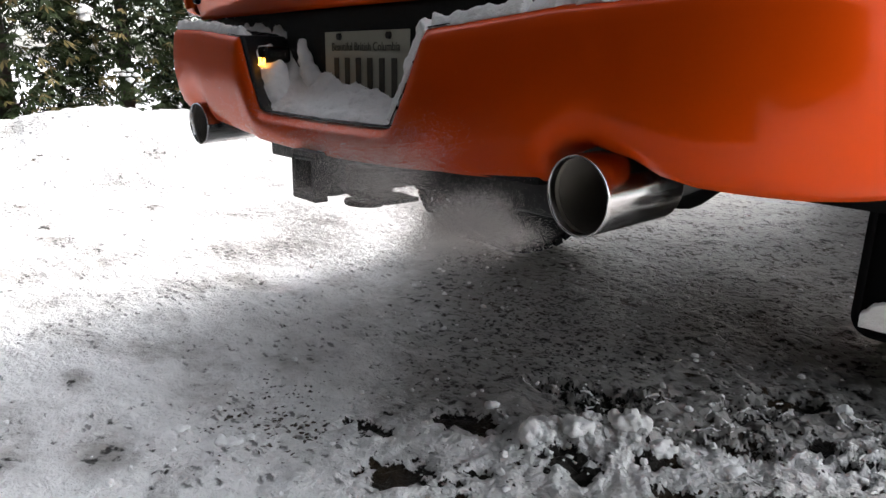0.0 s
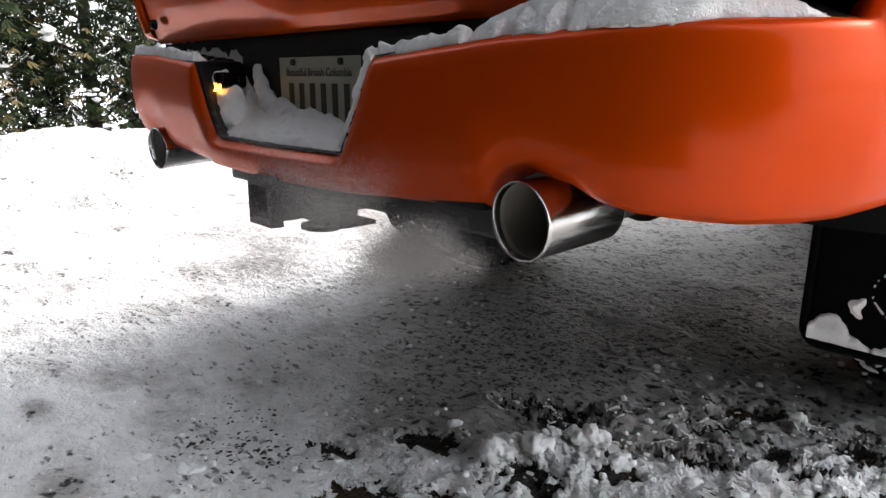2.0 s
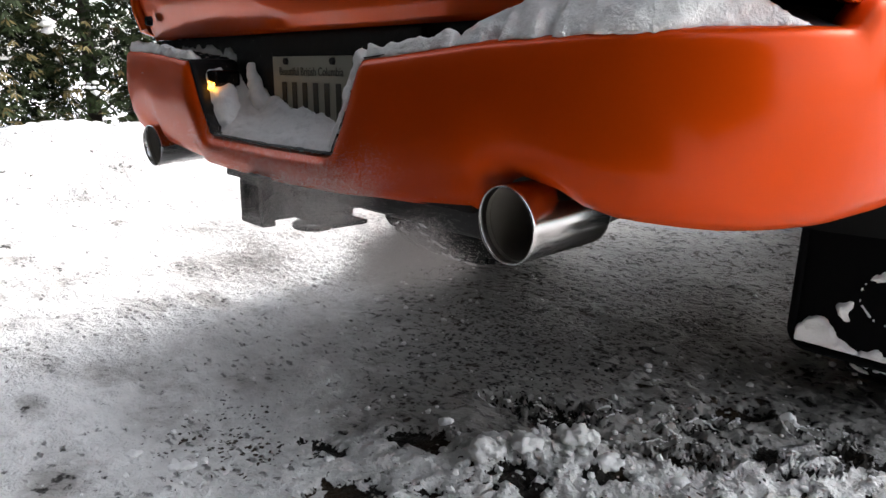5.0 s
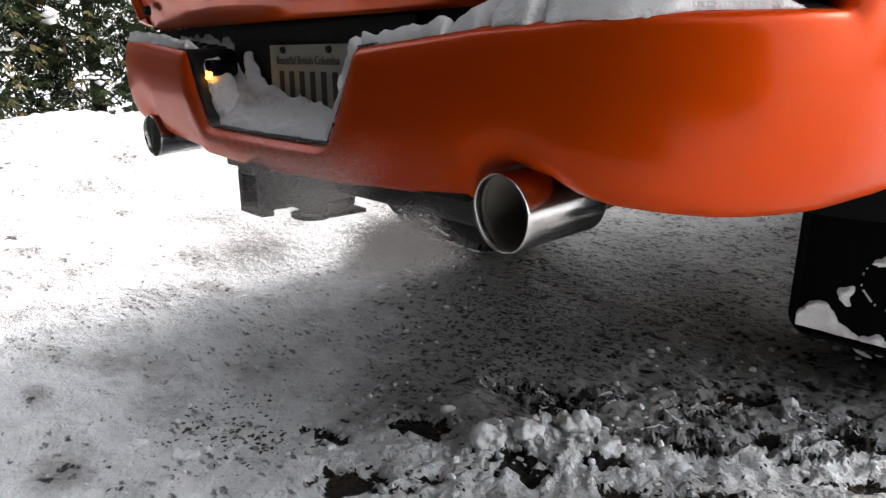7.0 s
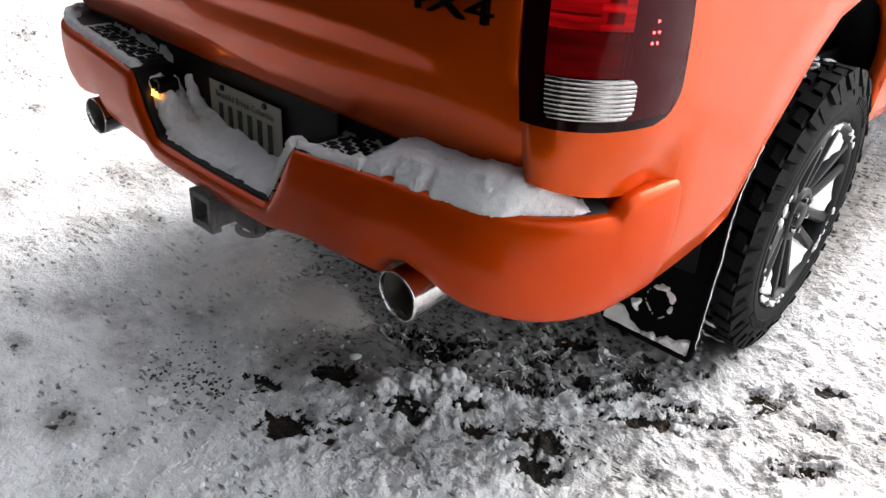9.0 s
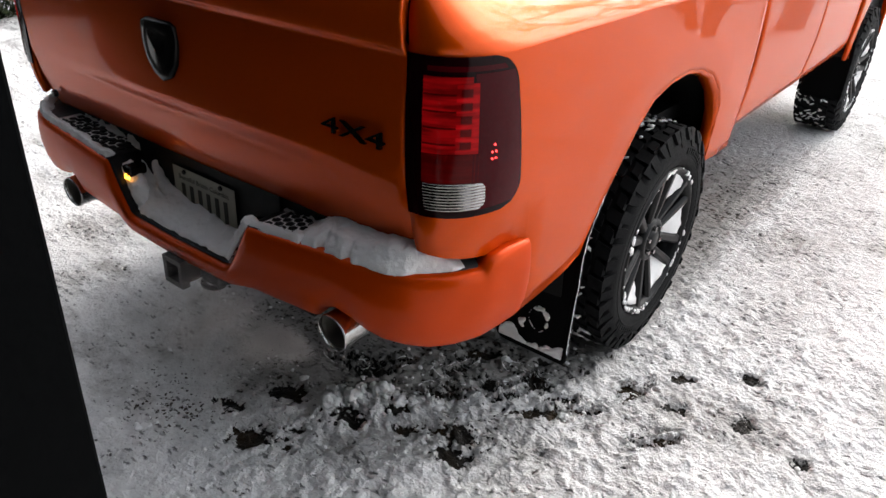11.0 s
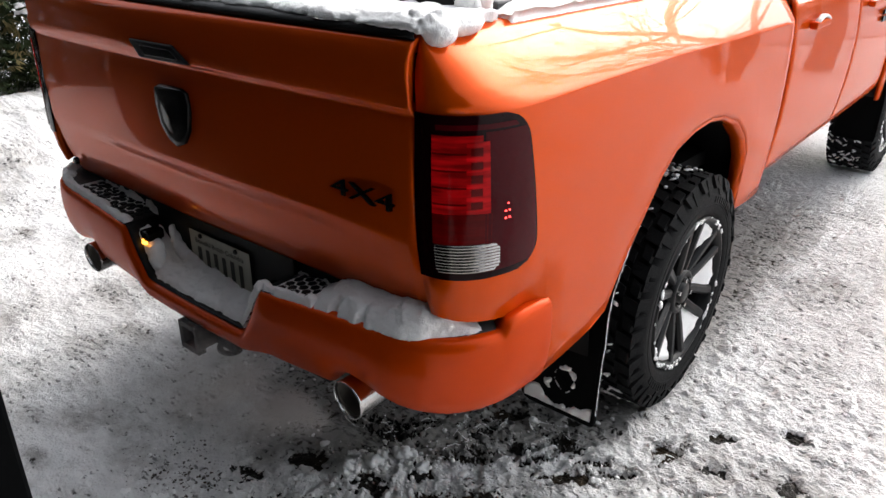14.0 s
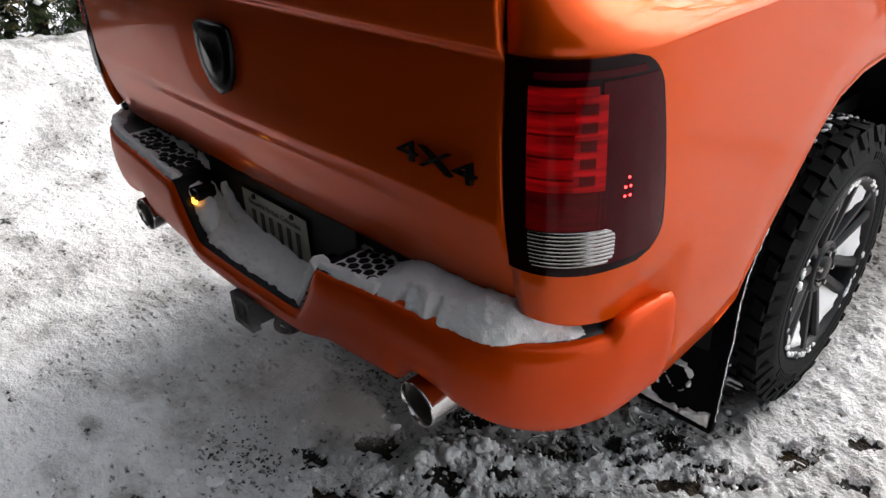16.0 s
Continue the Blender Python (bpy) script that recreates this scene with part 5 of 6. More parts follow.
def mud_flap(side, y0):
    rows = []
    zs = [0.262 + 0.04 * (k / 8) ** 2 for k in range(8)] + steps(0.302, 0.86, 20)
    for z in zs:
        lean = curve_at(FLAP_LEAN, z)
        xa = 0.748 + 0.004 * (z - 0.27)
        xb = curve_at([(0.26, 1.020), (0.55, 1.016), (0.7, 0.998), (0.9, 0.99)], z)
        d = z - 0.262
        r = 0.04
        k = r - math.sqrt(max(0.0, r * r - max(0.0, r - d) ** 2))
        rows.append([(side * (xa + k + (xb - xa - k * 1.3) * j / 12), y0 + lean, z) for j in range(13)])
    flap = mesh_ob("mud_flap", *grid(rows), FLAP, truck, "black rubber mud flap caked with snow", thick=0.010, offset=0)
    # raised rim round the sides and foot
    left = [Vector(r[0]) for r in rows]
    right = [Vector(r[-1]) for r in rows]
    line = left[::-1] + [Vector(p) for p in rows[0][1:-1]] + right
    mid = Vector((side * 0.88, y0, 0.55))
    ring = []
    for i, p in enumerate(line):
        t = (line[min(i + 1, len(line) - 1)] - line[max(i - 1, 0)]).normalized()
        inward = Vector((-t.z, 0, t.x))
        if inward.dot(mid - p) < 0:
            inward = -inward
        ring.append([p + inward * a + Vector((0, b, 0)) for a, b in ((-0.002, 0.0), (-0.001, -0.009), (0.003, -0.012), (0.010, -0.012), (0.013, -0.009), (0.014, 0.0))])
    mesh_ob("rim", *grid(ring), FLAP, flap, "raised rubber rim")
    return flap


flap_r = mud_flap(1, 0.690)
mud_flap(-1, 0.690)
for side in (1, -1):
    f2 = mud_flap(side, 4.46)
    f2.location.z = 0.06

# underbody
bm = bmesh.new()
for x in (-0.45, 0.45):
    box(bm, x - 0.04, x + 0.04, 0.16, 5.6, 0.56, 0.70)
for y in (0.9, 2.4, 3.6):
    box(bm, -0.42, 0.42, y, y + 0.08, 0.58, 0.66)
part("chassis", bm, STEEL, truck, "black steel ladder frame", bevel=0.006)
bm = bmesh.new()
tube(bm, (-0.72, WY, WZ), (0.72, WY, WZ), 0.045, n=18)
tube(bm, (0, WY - 0.14, WZ), (0, WY + 0.22, WZ), 0.13, 0.05, 20)
part("rear_axle", bm, STEEL, truck, smooth=True)
bm = bmesh.new()
box(bm, -0.84, 0.84, 0.17, 2.17, 0.80, 0.86)
part("bed_floor", bm, PLASTIC, truck)
v, f = lathe([(-0.11, 0.20), (-0.12, 0.26), (-0.11, 0.335), (-0.03, 0.36), (0.03, 0.36), (0.11, 0.335), (0.12, 0.26), (0.11, 0.20), (0.03, 0.19), (0.03, 0.02)], 48)
spare = mesh_ob("spare_tyre", v, f, RUBBER, truck, "spare tyre slung under the bed")
spare.matrix_basis = pose(0, 0.62, 0.66, 0, 90, 0)


# cab and nose
def panel(name, rows, material=PAINT, parent=truck, label="", side=1):
    return mesh_ob(name, *grid(rows), material, parent, label, thick=0.02, offset=1 if side > 0 else -1)


def cab_x(y, z):
    x = 0.992 - 0.030 * ((z - 1.05) / 0.45) ** 2
    if z > 1.36:
        x -= 0.25 * (z - 1.36)
    if z < 0.76:
        x -= 0.045 * ((0.76 - z) / 0.11) ** 2
    return x


BELT = 1.40


def door_panel(side, name, y0, y1, bottom, front_cut=0.0, curve0=0.0):
    ys = [0.0, 0.006, 0.014] + steps(0.03, 0.97, 12) + [0.986, 0.994, 1.0]
    rows = []
    for k in ys:
        row = []
        for z in [bottom + (BELT - bottom) * t for t in (0, 0.01, 0.03, 0.07, 0.12, 0.18, 0.26, 0.36, 0.46, 0.56, 0.66, 0.76, 0.86, 0.93, 0.97, 1.0)]:
            bend = curve_at([(0.62, 1.0), (0.78, 0.55), (0.95, 0.0), (1.15, -0.1), (1.45, 0.5)], z)
            a, b = y0 - curve0 * bend, y1 - front_cut * bend
            d = min(k, 1 - k)
            inset = 0.014 * max(0.0, 1 - d / 0.014) ** 2
            row.append((side * (cab_x(0, z) - inset), a + (b - a) * k, z))
        rows.append(row)
    return panel(name, rows, PAINT, truck, "", side)


def window(side, y0, y1, slope0, slope1, parent):
    rows = []
    for t in steps(0, 1, 7):
        z = BELT + 0.03 + 0.42 * t
        x = 0.965 - 0.24 * t - 0.02 * t * t
        rows.append([(side * x, y0 + slope0 * t + (y1 + slope1 * t - y0 - slope0 * t) * k, z) for k in steps(0, 1, 5)])
    return mesh_ob("window", *grid(rows), GLASS, parent, "dark tinted side window", thick=0.005)


for side in (1, -1):
    rear = door_panel(side, "rear_door", 2.195, 3.285, 0.652, 0.10, 0.06)
    front = door_panel(side, "front_door", 3.295, 4.33, 0.652, 0.0, 0.10)
    sill = panel("sill", [[(side * x, y, z) for x, z in ((0.80, 0.615), (0.86, 0.618), (0.905, 0.632), (0.915, 0.66))] for y in steps(2.20, 4.40, 16)], PAINT, truck, "", side)
    window(side, 2.32, 3.27, 0.16, 0.0, rear)
    window(side, 3.32, 4.28, 0.0, -0.45, front)
    for d, y in ((rear, 2.36), (front, 3.42)):
        bm = bmesh.new()
        box(bm, side * 0.985, side * 1.020, y, y + 0.22, 1.272, 1.304)
        h = part("door_handle", bm, PAINT, d, "orange pull handle", bevel=0.009)
        rows = [[(side * (1.0 + 0.016 * math.sin(math.pi * j / 6)), yy, 1.300 + 0.020 * math.sin(math.pi * k / 6) + 0.004 * nz(yy * 40, j)) for j in range(7)] for k, yy in enumerate(steps(y + 0.02, y + 0.2, 7))]
        mesh_ob("handle_snow", *grid(rows), SNOW, d, "snow on the handle", thick=0.006)
    # front fender with its arch
    rows = []
    arc = [(FY + 0.53 * math.cos(a), 0.62 + 0.50 * math.sin(a)) for a in steps(math.pi, 0, 17)]
    for y in [4.345, 4.40] + [p[0] for p in arc] + [5.6, 5.72, 5.80]:
        zb = 0.62
        for (ya, za), (yb, zb2) in zip(arc, arc[1:]):
            if ya <= y <= yb:
                zb = za + (zb2 - za) * (y - ya) / max(1e-6, yb - ya)
        rows.append([(side * (cab_x(0, max(z, 0.76)) + 0.012 - (0.10 * ((y - 5.5) / 0.3) ** 2 if y > 5.5 else 0)), y, z) for z in [zb + (1.36 - zb) * t for t in steps(0, 1, 12)]])
    fender = panel("front_fender", rows, PAINT, truck, "", side)
    well = [[(side * x, FY + (y - FY) * k, 0.62 + (z - 0.62) * k) for x, k in ((0.955, 1.03), (0.6, 1.05), (0.595, 0.02))] for y, z in arc]
    mesh_ob("wheel_well", *grid(well), PLASTIC, fender, thick=0.004)
    for k, z in ((0, 1.20), (1, 1.16)):       # small dark badge, its lettering too small to read
        for j in range(4):
            bm = bmesh.new()
            box(bm, side * 0.995, side * 1.004, 3.98 - 0.055 * j, 4.02 - 0.055 * j, z, z + 0.028)
            part("badge_bar", bm, GLOSS, front)
# cab shell: back wall, roof, screen, hood, nose
rows = [[(x * k, y, z) for x in steps(-1, 1, 15)] for k, y, z in ((0.955, 2.215, 0.66), (0.965, 2.215, 1.42), (0.80, 2.36, 1.84), (0.74, 2.46, 1.915), (0.72, 2.9, 1.945), (0.72, 3.6, 1.94), (0.74, 3.86, 1.90))]
cab = panel("cab_shell", rows, PAINT, truck, "orange cab roof and back wall")
mesh_ob("rear_window", *grid([[(x * k, y, z) for x in steps(-1, 1, 9)] for k, y, z in ((0.72, 2.232, 1.46), (0.62, 2.345, 1.80))]), GLASS, cab, "dark rear window", thick=0.004)
mesh_ob("windscreen", *grid([[(x * k, y - 0.10 * x * x, z) for x in steps(-1, 1, 13)] for k, y, z in ((0.73, 3.88, 1.885), (0.80, 4.30, 1.55), (0.83, 4.50, 1.38))]), GLASS, cab, "dark windscreen", thick=0.006)
mesh_ob("roof_snow", *grid([[(x * 0.70, y, 1.947 + 0.05 * (1 - x ** 6) * min(1, (y - 2.45) * 9, (3.75 - y) * 9) + 0.012 * fbm(x, y, 3, 4)) for x in steps(-1, 1, 25)] for y in steps(2.46, 3.74, 40)]), SNOW, cab, "snow lying on the roof", thick=0.02)
rows = [[(x * k, y - 0.05 * x * x, z - 0.05 * x * x) for x in steps(-1, 1, 15)] for k, y, z in ((0.97, 4.35, 1.36), (0.96, 4.6, 1.37), (0.94, 5.4, 1.30), (0.90, 5.72, 1.22), (0.88, 5.80, 1.12))]
panel("hood", rows, PAINT, truck, "orange hood")
rows = [[(x * k, y - 0.14 * x ** 4, z) for x in steps(-1, 1, 15)] for k, y, z in ((0.89, 5.82, 1.12), (0.92, 5.90, 0.86), (0.94, 5.95, 0.70), (0.90, 5.90, 0.50))]
panel("front_bumper", rows, PAINT, truck, "orange front bumper")
bm = bmesh.new()
box(bm, -0.93, 0.93, 2.24, 5.6, 0.66, 0.90)
part("floor_pan", bm, PLASTIC, truck)
for side in (1, -1):          # black block added behind the shut lines, as the shade in them
    bm = bmesh.new()
    box(bm, side * 0.90, side * 0.955, 2.19, 4.4, 0.70, 1.38)
    part("door_gap_backing", bm, GAP, truck)
# black slab between bed and cab, as the shade in the gap
bm = bmesh.new()
box(bm, -0.93, 0.93, 2.165, 2.195, 0.70, 1.45)
part("bed_gap_backing", bm, GAP, truck)
for side in (1, -1):          # black blocks added behind the tailgate's shut lines, to stop light leaking through
    bm = bmesh.new()
    box(bm, side * 0.72, side * 0.90, 0.130, 0.16, 0.85, 1.33)
    box(bm, side * 0.72, side * 0.84, 0.130, 0.16, 1.326, 1.478)
    box(bm, side * 0.835, side * 0.850, 0.100, 0.134, 0.90, 1.46)
    part("gate_gap_backing", bm, GAP, truck)

# tonneau cover
bm = bmesh.new()
box(bm, -0.80, 0.80, 0.13, 2.17, 1.470, 1.490)
cover = part("tonneau_cover", bm, PLASTIC, truck, "black folding bed cover under snow", bevel=0.006)
bm = bmesh.new()
box(bm, -0.80, 0.745, 0.315, 0.360, 1.490, 1.532)
part("cover_rail", bm, PLASTIC, cover, "black rail of the bed cover", bevel=0.006)
bm = bmesh.new()
box(bm, 0.735, 0.805, 0.39, 0.475, 1.488, 1.526)
box(bm, 0.745, 0.795, 0.30, 0.36, 1.488, 1.512)
part("cover_clamp", bm, mat("grey_plastic", (0.03, 0.03, 0.032), 0.4, vary=0.3), cover, bevel=0.006)

# ---- snow lying on the truck ----


# on the bumper's step, heaped against the tailgate
def ridge_height(x):
    return smooth_at([(0.455, 0.003), (0.51, 0.016), (0.56, 0.046), (0.62, 0.064), (0.68, 0.071), (0.75, 0.066), (0.81, 0.080), (0.86, 0.084), (0.90, 0.076), (0.93, 0.058), (0.955, 0.030), (0.972, 0.006)], x)


def step_point(x, k, z):
    d = bumper_y(x + 0.004) - bumper_y(x - 0.004)
    inn = Vector((-d, 0.008, 0)).normalized()
    return (x + inn.x * k, bumper_y(x) + inn.y * k, min(bumper_top(x), 0.816) + z)


SNOW_LUMPS = bpy.data.textures.new("snow_lumps", "CLOUDS")
SNOW_LUMPS.noise_scale, SNOW_LUMPS.noise_depth = 0.034, 2


def powder(name, point, height, nu, nv, label, grain=0.0014, soft=4, lumps=0.007, voxel=0.0, swell=0.0):
    """A closed drift: point(u, v, z) lays it on its support, height(u, v) is its depth; bare where that is below zero.
    With voxel the skin is fused anew, and swell pushes out soft lumps in all directions."""
    ids, vs, fs = {}, [], []
    hs = [[height(i / nu, j / nv) for j in range(nv + 1)] for i in range(nu + 1)]

    def vid(i, j, top):
        if (i, j, top) not in ids:
            z = max(0.0, hs[i][j]) if top else 0.0
            p = Vector(point(i / nu, j / nv, z))
            if top and z > 0.002:
                q = p * 1.0
                k = min(1.0, z / 0.02)
                p += Vector((grain * noise.fractal(q * 95, 1.0, 2.0, 3), grain * noise.fractal(q * 95 + Vector((7, 3, 1)), 1.0, 2.0, 3), 0.8 * grain * noise.fractal(q * 120 + Vector((2, 9, 4)), 0.8, 2.1, 3))) * k
            ids[(i, j, top)] = len(vs)
            vs.append(p)
        return ids[(i, j, top)]

    on = [[max(hs[i][j], hs[i + 1][j], hs[i][j + 1], hs[i + 1][j + 1]) > 0 for j in range(nv)] for i in range(nu)]
    for i in range(nu):
        for j in range(nv):
            if on[i][j]:
                fs.append((vid(i, j, 1), vid(i + 1, j, 1), vid(i + 1, j + 1, 1), vid(i, j + 1, 1)))
                fs.append((vid(i, j, 0), vid(i, j + 1, 0), vid(i + 1, j + 1, 0), vid(i + 1, j, 0)))
    for i in range(nu):
        for j in range(nv):
            if on[i][j]:
                for di, dj, a, b in ((-1, 0, (i, j), (i, j + 1)), (1, 0, (i + 1, j), (i + 1, j + 1)), (0, -1, (i, j), (i + 1, j)), (0, 1, (i, j + 1), (i + 1, j + 1))):
                    if not (0 <= i + di < nu and 0 <= j + dj < nv and on[i + di][j + dj]):
                        fs.append((vid(*a, 1), vid(*b, 1), vid(*b, 0), vid(*a, 0)))
    ob = mesh_ob(name, vs, fs, SNOW)
    if voxel:
        r = ob.modifiers.new("fuse", "REMESH")
        r.mode, r.voxel_size, r.use_smooth_shade = "VOXEL", voxel, True
        w = ob.modifiers.new("swell", "DISPLACE")
        w.texture, w.strength, w.mid_level, w.texture_coords = SNOW_LUMPS, swell, 0.5, "LOCAL"
    settle = ob.modifiers.new("settle", "SMOOTH")
    settle.factor, settle.iterations = 0.5, soft
    if lumps:
        d = ob.modifiers.new("grain", "DISPLACE")
        d.texture, d.strength, d.mid_level, d.texture_coords = SNOW_GRAIN, lumps, 0.5, "LOCAL"
    return tagged(ob, label, "snow")


heap_rng = random.Random(31)


def ridge_depth(u, v):
    x = 0.43 + 0.550 * u
    lip = 0.015 + max(0.0, (x - 0.865) / 0.10) * 0.34 + 0.55 * max(0.0, (0.55 - x) / 0.09)          # bare strip in front
    lip += 0.05 * fbm(x, 1.3, 0, 16, 2) + 0.16 * max(0.0, 1 - abs(x - 0.615) / 0.018) + 0.12 * max(0.0, 1 - abs(x - 0.705) / 0.014)
    t = (v - lip) / max(0.05, 1 - lip)
    if t <= 0:
        return -1.0
    dome = 0.60 * min(1.0, t / 0.24) ** 0.5 + 0.40 * smooth_at([(0.0, 0.0), (0.4, 0.45), (0.75, 0.96), (0.88, 1.0), (1.0, 0.8)], t)
    return max(0.002, ridge_height(x) * dome * (1 + 0.22 * fbm(x, v * 0.13, 0, 14, 2)))


def ridge_point(u, v, z):
    x = 0.43 + 0.550 * u
    full = 0.130 if x < 0.84 else max(0.060, 0.130 - (x - 0.84) * 0.55)
    return step_point(x, 0.003 + full * v, 0.001 + z + 0.022 * min(1.0, max(0.0, (x - 0.85) / 0.06)) * min(1.0, v * 0.8) ** 1.5)


powder("lying_snow", ridge_point, ridge_depth, 220, 54, "ridge of white snow heaped on the bumper step", 0.0, 3, 0.0045, 0.0035, 0.013)


def strip_depth(side):
    def depth(u, v):
        x = 0.352 + (0.19 if side > 0 else 0.62) * u
        wide = (0.34 + 0.20 * fbm(x, side, 0, 14, 3) + 0.10 * fbm(x, side, 2, 60, 2)) * (1.0 if side > 0 or x < 0.80 else 1 + (x - 0.80) * 6)
        t = 1 - v / max(0.05, wide)
        front = min(1.0, v / 0.06 + 0.15)
        return -1.0 if t <= 0 else 0.022 * front * min(1.0, t * 1.8) ** 0.6 * (1 + 0.4 * fbm(x, v * 0.1, 5, 30, 3))
    return depth


def strip_point(side):
    def point(u, v, z):
        x = 0.352 + (0.19 if side > 0 else 0.62) * u
        p = step_point(x, 0.006 + 0.10 * v, 0.001 + z)
        return (side * p[0], p[1], p[2])
    return point


def back_depth(side):
    def depth(u, v):
        x = 0.352 + (0.20 if side > 0 else 0.50) * u
        wide = (0.14 if side > 0 else 0.30) + 0.14 * fbm(x, side, 7, 12, 3)
        t = 1 - (1 - v) / max(0.05, wide)
        return -1.0 if t <= 0 else 0.030 * min(1.0, t * 1.6) ** 0.6 * (1 + 0.4 * fbm(x, v * 0.1, 9, 30, 3)) * min(1.0, 0.3 + u * 6)
    return depth


def back_point(side):
    def point(u, v, z):
        x = 0.352 + (0.20 if side > 0 else 0.50) * u
        p = step_point(x, 0.05 + 0.098 * v, 0.001 + z)
        return (side * p[0], p[1], p[2])
    return point


for side in (1, -1):
    powder("lying_snow", strip_point(side), strip_depth(side), 90 if side > 0 else 160, 34, "thin snow along the bumper step's edge", 0.0, 1, 0.004, 0.003, 0.009)
    powder("lying_snow", back_point(side), back_depth(side), 80 if side > 0 else 130, 34, "thin snow at the back of the bumper step", 0.0, 1, 0.004, 0.003, 0.009)

# snow left in the grooves between the hexagons
for side, x0, x1, lim in ((1, 0.362, 0.60, -0.6), (-1, 0.40, 0.74, -0.05)):
    def groove(u, w, h, side=side, x0=x0, x1=x1):
        x = x0 + (x1 - x0) * u
        return (side * x, bumper_y(x) + 0.026 + 0.118 * w, bumper_top(x) + 0.0052 + h)

    v, f = masked_sheet(groove, lambda u, w, lim=lim, side=side: fbm(u * 8, w * 4, side * 3, 1.0, 3) > lim, 70, 30, 0.0022)
    tagged(mesh_ob("groove_snow", v, f, SNOW), "thin snow in the grooves of the hexagon tread", "snow")

# in the licence recess
def recess_back(x):
    return smooth_at([(-0.345, 0.775), (-0.30, 0.755), (-0.262, 0.730), (-0.23, 0.715), (-0.20, 0.712), (-0.165, 0.714), (-0.13, 0.712), (-0.08, 0.700), (0.0, 0.694), (0.08, 0.684), (0.18, 0.668), (0.24, 0.672), (0.30, 0.70), (0.34, 0.72)], x)


def recess_depth(u, v):
    x = -0.342 + 0.684 * u
    if abs(x) > (0.326 + 0.02 * v if v > 0.12 else 0.30) or v < 0.03 + 0.05 * fbm(x, 3, 0, 20, 3):
        return -1.0
    t = max(0.0, v - 0.06) / 0.94
    h = 0.014 + 0.012 * min(1.0, t * 6) + (recess_back(x) - 0.640) * (0.55 * t + 0.45 * t ** 3)
    left = max(0.0, (-0.255 - x) / 0.075)
    h = max(h, min(0.150, 0.150 * left ** 0.7) * min(1.0, 0.70 + 0.8 * v))
    h += 0.060 * max(0.0, (x - 0.235) / 0.09) ** 1.5
    return h * (1 + 0.16 * fbm(x, v * 0.1, 2, 14, 2))


powder("lying_snow", lambda u, v, z: (-0.342 + 0.684 * u, 0.004 + 0.102 * v, 0.614 + z), recess_depth, 200, 46, "white snow filling the licence plate recess", 0.0, 2, 0.0040, 0.0035, 0.016)

# snow stuck to the bracket beside the plate lamp
cling_rng = random.Random(17)
balls = []
for k in range(130):
    u = cling_rng.random()
    u = u ** 1.3
    balls.append((-0.246 + 0.060 * (1 - u) ** 2 + cling_rng.gauss(0, 0.012) * (1.1 - u), 0.103 + cling_rng.gauss(0, 0.004), 0.690 + 0.092 * u, *(cling_rng.uniform(0.007, 0.017) * (1.15 - 0.7 * u),) * 3))
snow_mass("clinging_snow", balls, "snow stuck to the wall beside the plate lamp", 0.004, 0.003, None, 3, 8)


# snow clinging up the slanted edge beside the plate
def slant_depth(u, v):
    t = abs(v - 0.5) * 2
    wide = 0.90 + 0.2 * fbm(u, 0, 4, 5, 2)
    return 0.032 * (1 - (t / wide) ** 2) ** 0.5 * (1 + 0.35 * fbm(u, v * 0.2, 1, 5, 2)) if t < wide else -1.0


powder("lying_snow", lambda u, v, z: (-0.252 - 0.096 * u + 0.9 * z, bumper_y(0.3) + 0.026 + 0.074 * v, 0.634 + 0.150 * u + 0.45 * z), lambda u, v: curve_at([(0.0, 1.5), (0.5, 1.4), (0.68, 0.62), (1.0, 0.5)], u) * slant_depth(u * 0.8, v) * (0.6 + 0.5 * u) * min(1.0, (1.02 - u) * 4), 80, 40, "white snow filling the far side of the plate recess", 0.0, 2, 0.004, 0.0035, 0.014)
powder("lying_snow", lambda u, v, z: (0.250 + 0.098 * u - 0.9 * z, bumper_y(0.3) + 0.002 + 0.050 * v, 0.634 + 0.158 * u + 0.45 * z), slant_depth, 80, 24, "white snow on the slanted edge of the plate recess", 0.0, 1, 0.004, 0.0035, 0.012)

# on the bed cover and rails
def blanket_depth(u, v):
    x, y = -0.86 + 1.72 * u, 0.37 + 1.77 * v
    edge = min(1.0, (0.875 - abs(x)) * 22, v * 26 + 0.2, (2.14 - y) * 10)
    clamp = max(0.0, 1 - abs(x - 0.77) / 0.05) * max(0.0, 1 - abs(y - 0.43) / 0.07)
    return 0.044 * max(0.0, edge) ** 0.5 * (1 + 0.30 * fbm(x, y, 0, 5, 4) + 0.12 * fbm(x, y, 2, 24, 3)) - 0.08 * clamp


powder("snow_blanket", lambda u, v, z: (-0.86 + 1.72 * u, 0.37 + 1.77 * v, 1.482 + z), blanket_depth, 150, 110, "blanket of white snow on the bed cover", 0.003, 1)


def front_depth(u, v):
    x, y = -0.85 + 1.70 * u, 0.040 + 0.277 * v
    lip = 0.10 + 0.09 * fbm(x, 3, 1, 7, 3) - (0.08 if x > 0.55 else 0)
    if v < lip:
        return -1.0
    low = 1.0 if x > 0.30 or v < 0.85 else 0.8
    return 0.024 * low * min(1.0, (v - lip) / 0.12 + 0.2) ** 0.5 * (1 + 0.35 * fbm(x, y, 0, 11, 2))


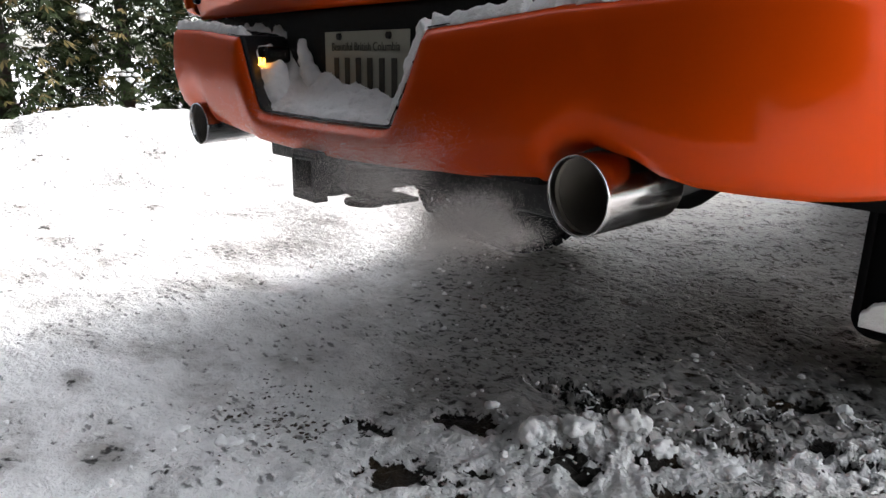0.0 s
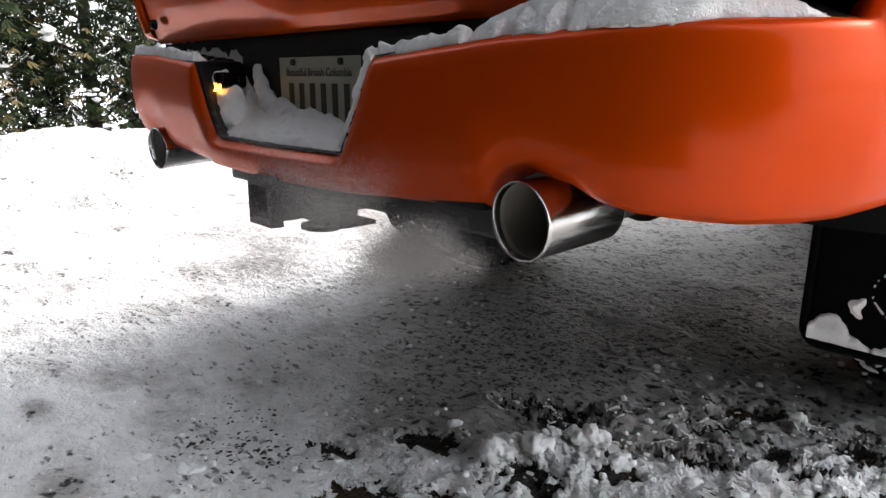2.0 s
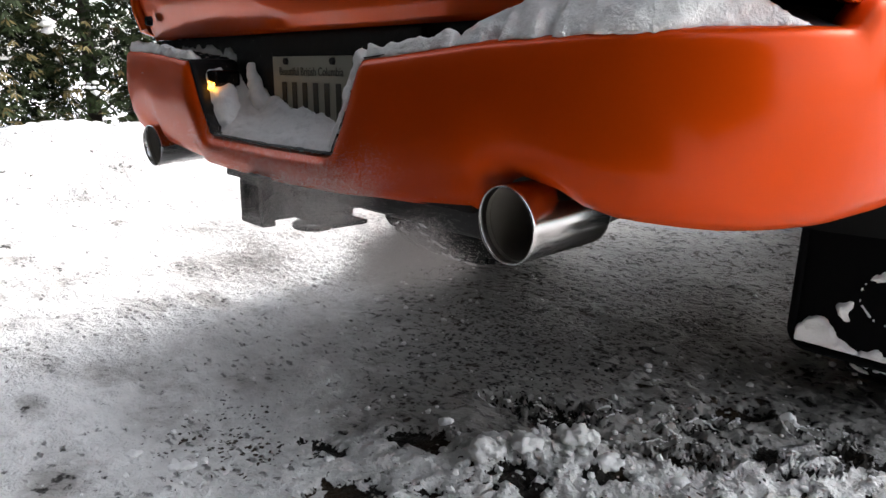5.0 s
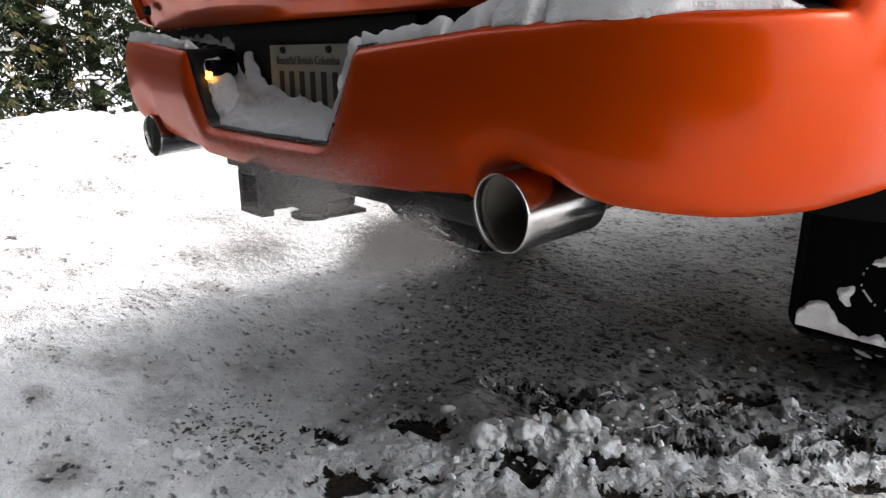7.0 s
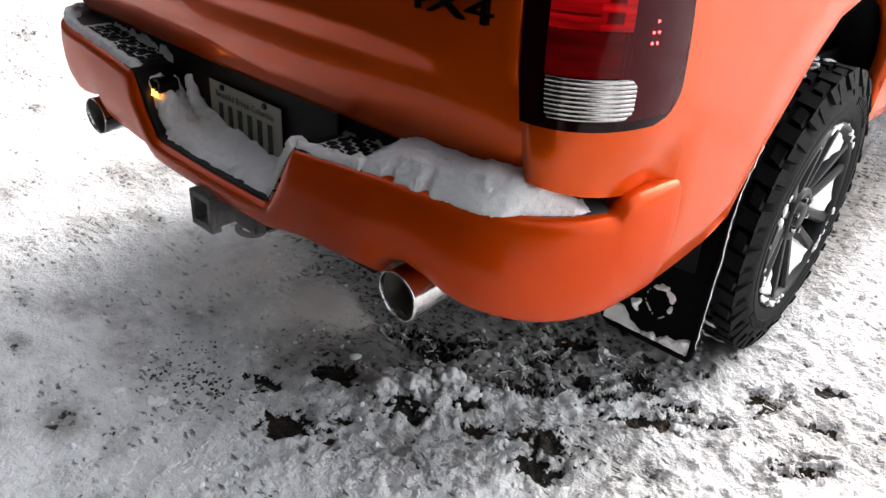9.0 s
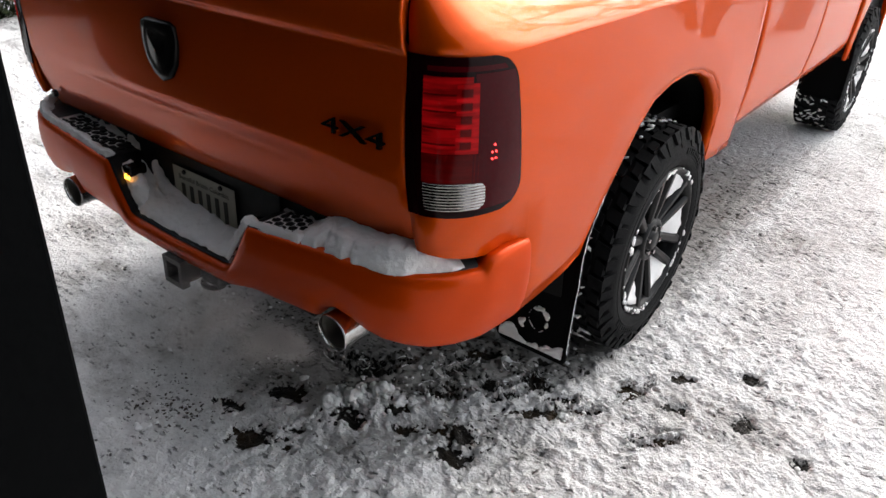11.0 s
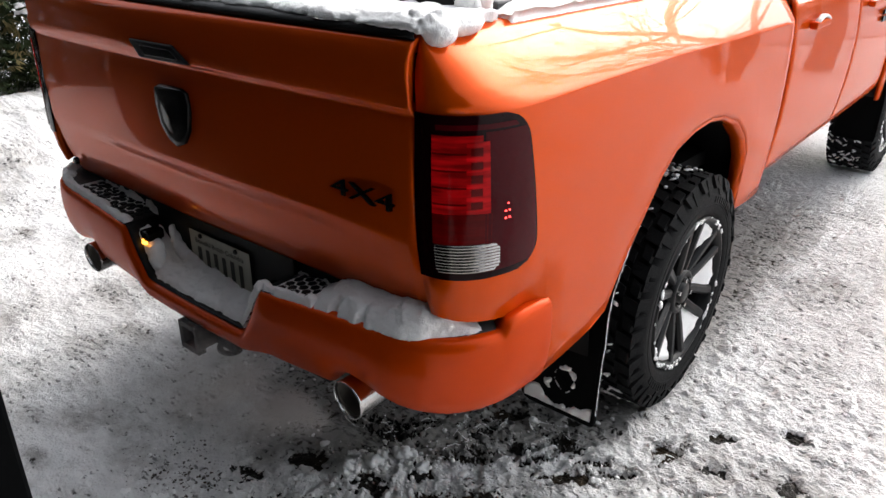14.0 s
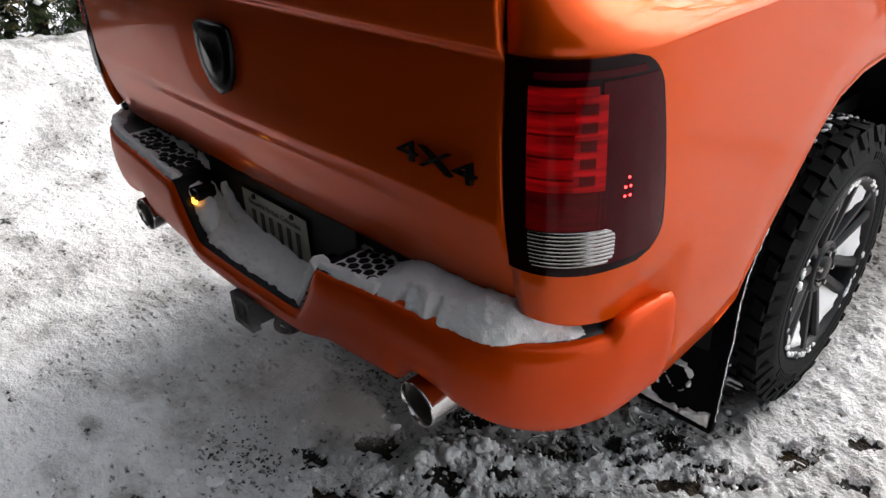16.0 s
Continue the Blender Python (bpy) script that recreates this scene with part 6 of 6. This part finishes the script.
powder("snow_strip", lambda u, v, z: (-0.85 + 1.70 * u, 0.040 + 0.277 * v + 0.018 * ((-0.85 + 1.70 * u) / 0.85) ** 2, 1.5015 - 0.009 * min(1.0, max(0.0, v - 0.4) * 3) + z), front_depth, 360, 40, "ragged strip of snow along the tailgate's top", 0.0, 1, 0.004, 0.005, 0.012)
balls = [(0.840, 0.135, 1.506, 0.052, 0.050, 0.026), (0.868, 0.115, 1.494, 0.034, 0.040, 0.030), (0.79, 0.14, 1.510, 0.05, 0.05, 0.022), (0.850, 0.20, 1.500, 0.04, 0.07, 0.026)]
for _ in range(60):
    x, y = heap_rng.gauss(0.842, 0.030), 0.112 + heap_rng.gauss(0, 0.022)
    r = heap_rng.uniform(0.006, 0.014)
    over = max(0.0, x - 0.868)
    if over > 0.015:
        continue
    balls.append((min(x, 0.892), max(0.070, y), 1.512 + heap_rng.uniform(-0.012, 0.018) - over * 1.0, r * 1.2, r, r))
snow_mass("snow_clod", balls, "clod of snow hanging over the tailgate corner", 0.004, 0.005)
balls = [(0.765 + heap_rng.gauss(0, 0.018), 0.35 + heap_rng.gauss(0, 0.018), 1.530 + heap_rng.uniform(-0.02, 0.015), 0.014, 0.014, 0.014) for _ in range(40)]
snow_mass("snow_clod", balls, "clod of snow on the bed cover's rail", 0.005, 0.005)

# caked snow on the mud flap
def flap_y(z):
    return 0.690 + curve_at(FLAP_LEAN, z)


def flap_depth(u, v):
    x, z = 0.764 + 0.240 * u, 0.278 + 0.40 * v
    top = smooth_at([(0.76, 0.296), (0.785, 0.318), (0.815, 0.326), (0.85, 0.304), (0.875, 0.290), (0.93, 0.294), (0.985, 0.312), (1.02, 0.336)], x) + 0.026 * fbm(x, z, 3, 22, 3)
    k = (top - z) / 0.010
    # a curl left by the spray from the tyre
    du, dv = x - 0.900, (z - 0.385) / 1.15
    turn = math.atan2(dv, du)
    ring = 1 - abs(math.hypot(du, dv) - 0.036 - 0.006 * fbm(x, z, 5, 20, 2)) / (0.0060 if -0.5 < turn < 2.2 else 0.0005)
    k = max(k, ring + 1.3 * fbm(x, z, 9, 45, 2) - 0.1)
    k = max(k, 1 - math.hypot(x - 0.845 - 0.02 * fbm(x, z, 1, 25, 2), (z - 0.352) * 0.8) / 0.016)
    k = min(1.0, k) - 2.0 * max(0.0, fbm(x, z, 8, 34, 3) - 0.28)
    return -1.0 if k <= 0 else 0.008 * min(1.0, k * 1.5) ** 0.6 * (1 + 0.4 * fbm(x, z, 6, 40, 2))


caked = powder("caked_snow", lambda u, w, h: (0.764 + 0.240 * u, flap_y(0.278 + 0.40 * w) - 0.0045 - h, 0.278 + 0.40 * w), flap_depth, 110, 170, "white snow caked on the flap", 0.001, 2, 0.002)
rows = [[(curve_at([(0.26, 1.022), (0.55, 1.018), (0.7, 1.0), (0.9, 0.992)], z) + dx + 0.002 * nz(z * 60, 1), flap_y(z) + dy, z) for dx, dy in ((-0.0005, -0.0128), (0.0006 * (nz(z * 60, 5) > 0.05), -0.0126), (0.0012 * (nz(z * 60, 5) > 0.05), -0.010))] for z in steps(0.31, 0.83, 140)]
mesh_ob("edge_frost", *grid(rows), SNOW, flap_r, "thin line of frost on the flap's edge", thick=0.0008)


# a thin drift of exhaust steam by the tail pipe: countless fine droplets
fog_rng = np.random.RandomState(12)
count = 1300000
s = fog_rng.rand(count) ** 0.9
centre = np.stack([0.640 - 0.46 * s, -0.035 - 0.11 * s, 0.555 - 0.12 * s + 0.10 * s * s], 1)
p = centre + fog_rng.randn(count, 3) * (0.014 + 0.070 * s)[:, None] * np.array([1.1, 0.8, 0.9])
q = p * np.array([16.0, 16.0, 24.0])
curl = np.sin(q[:, 0] + 1.7 * np.sin(q[:, 2])) + np.sin(q[:, 2] * 1.3 + 1.5 * np.sin(q[:, 1] + q[:, 0] * 0.6)) + 0.7 * np.sin(q[:, 0] * 2.1 - q[:, 2] * 1.7)
p = p[(curl + 0.9 * fog_rng.randn(count) > 0.1) & (p[:, 2] > 0.15) & (p[:, 1] < -0.012)]
a, b = fog_rng.randn(len(p), 3), fog_rng.randn(len(p), 3)
tri = np.stack([p, p + 0.00042 * a, p + 0.00042 * b], 1).reshape(-1, 3)
data = bpy.data.meshes.new("exhaust_steam")
data.vertices.add(len(tri))
data.vertices.foreach_set("co", tri.ravel())
data.loops.add(len(tri))
data.loops.foreach_set("vertex_index", np.arange(len(tri)))
data.polygons.add(len(p))
data.polygons.foreach_set("loop_start", np.arange(0, len(tri), 3))
data.update(calc_edges=True)
data.materials.append(mat("steam_droplets", (0.46, 0.43, 0.41), 0.9, spec=0.0))
tagged(new("exhaust_steam", data), "thin pale drift of exhaust steam by the tail pipe", "steam", kind="stuff")
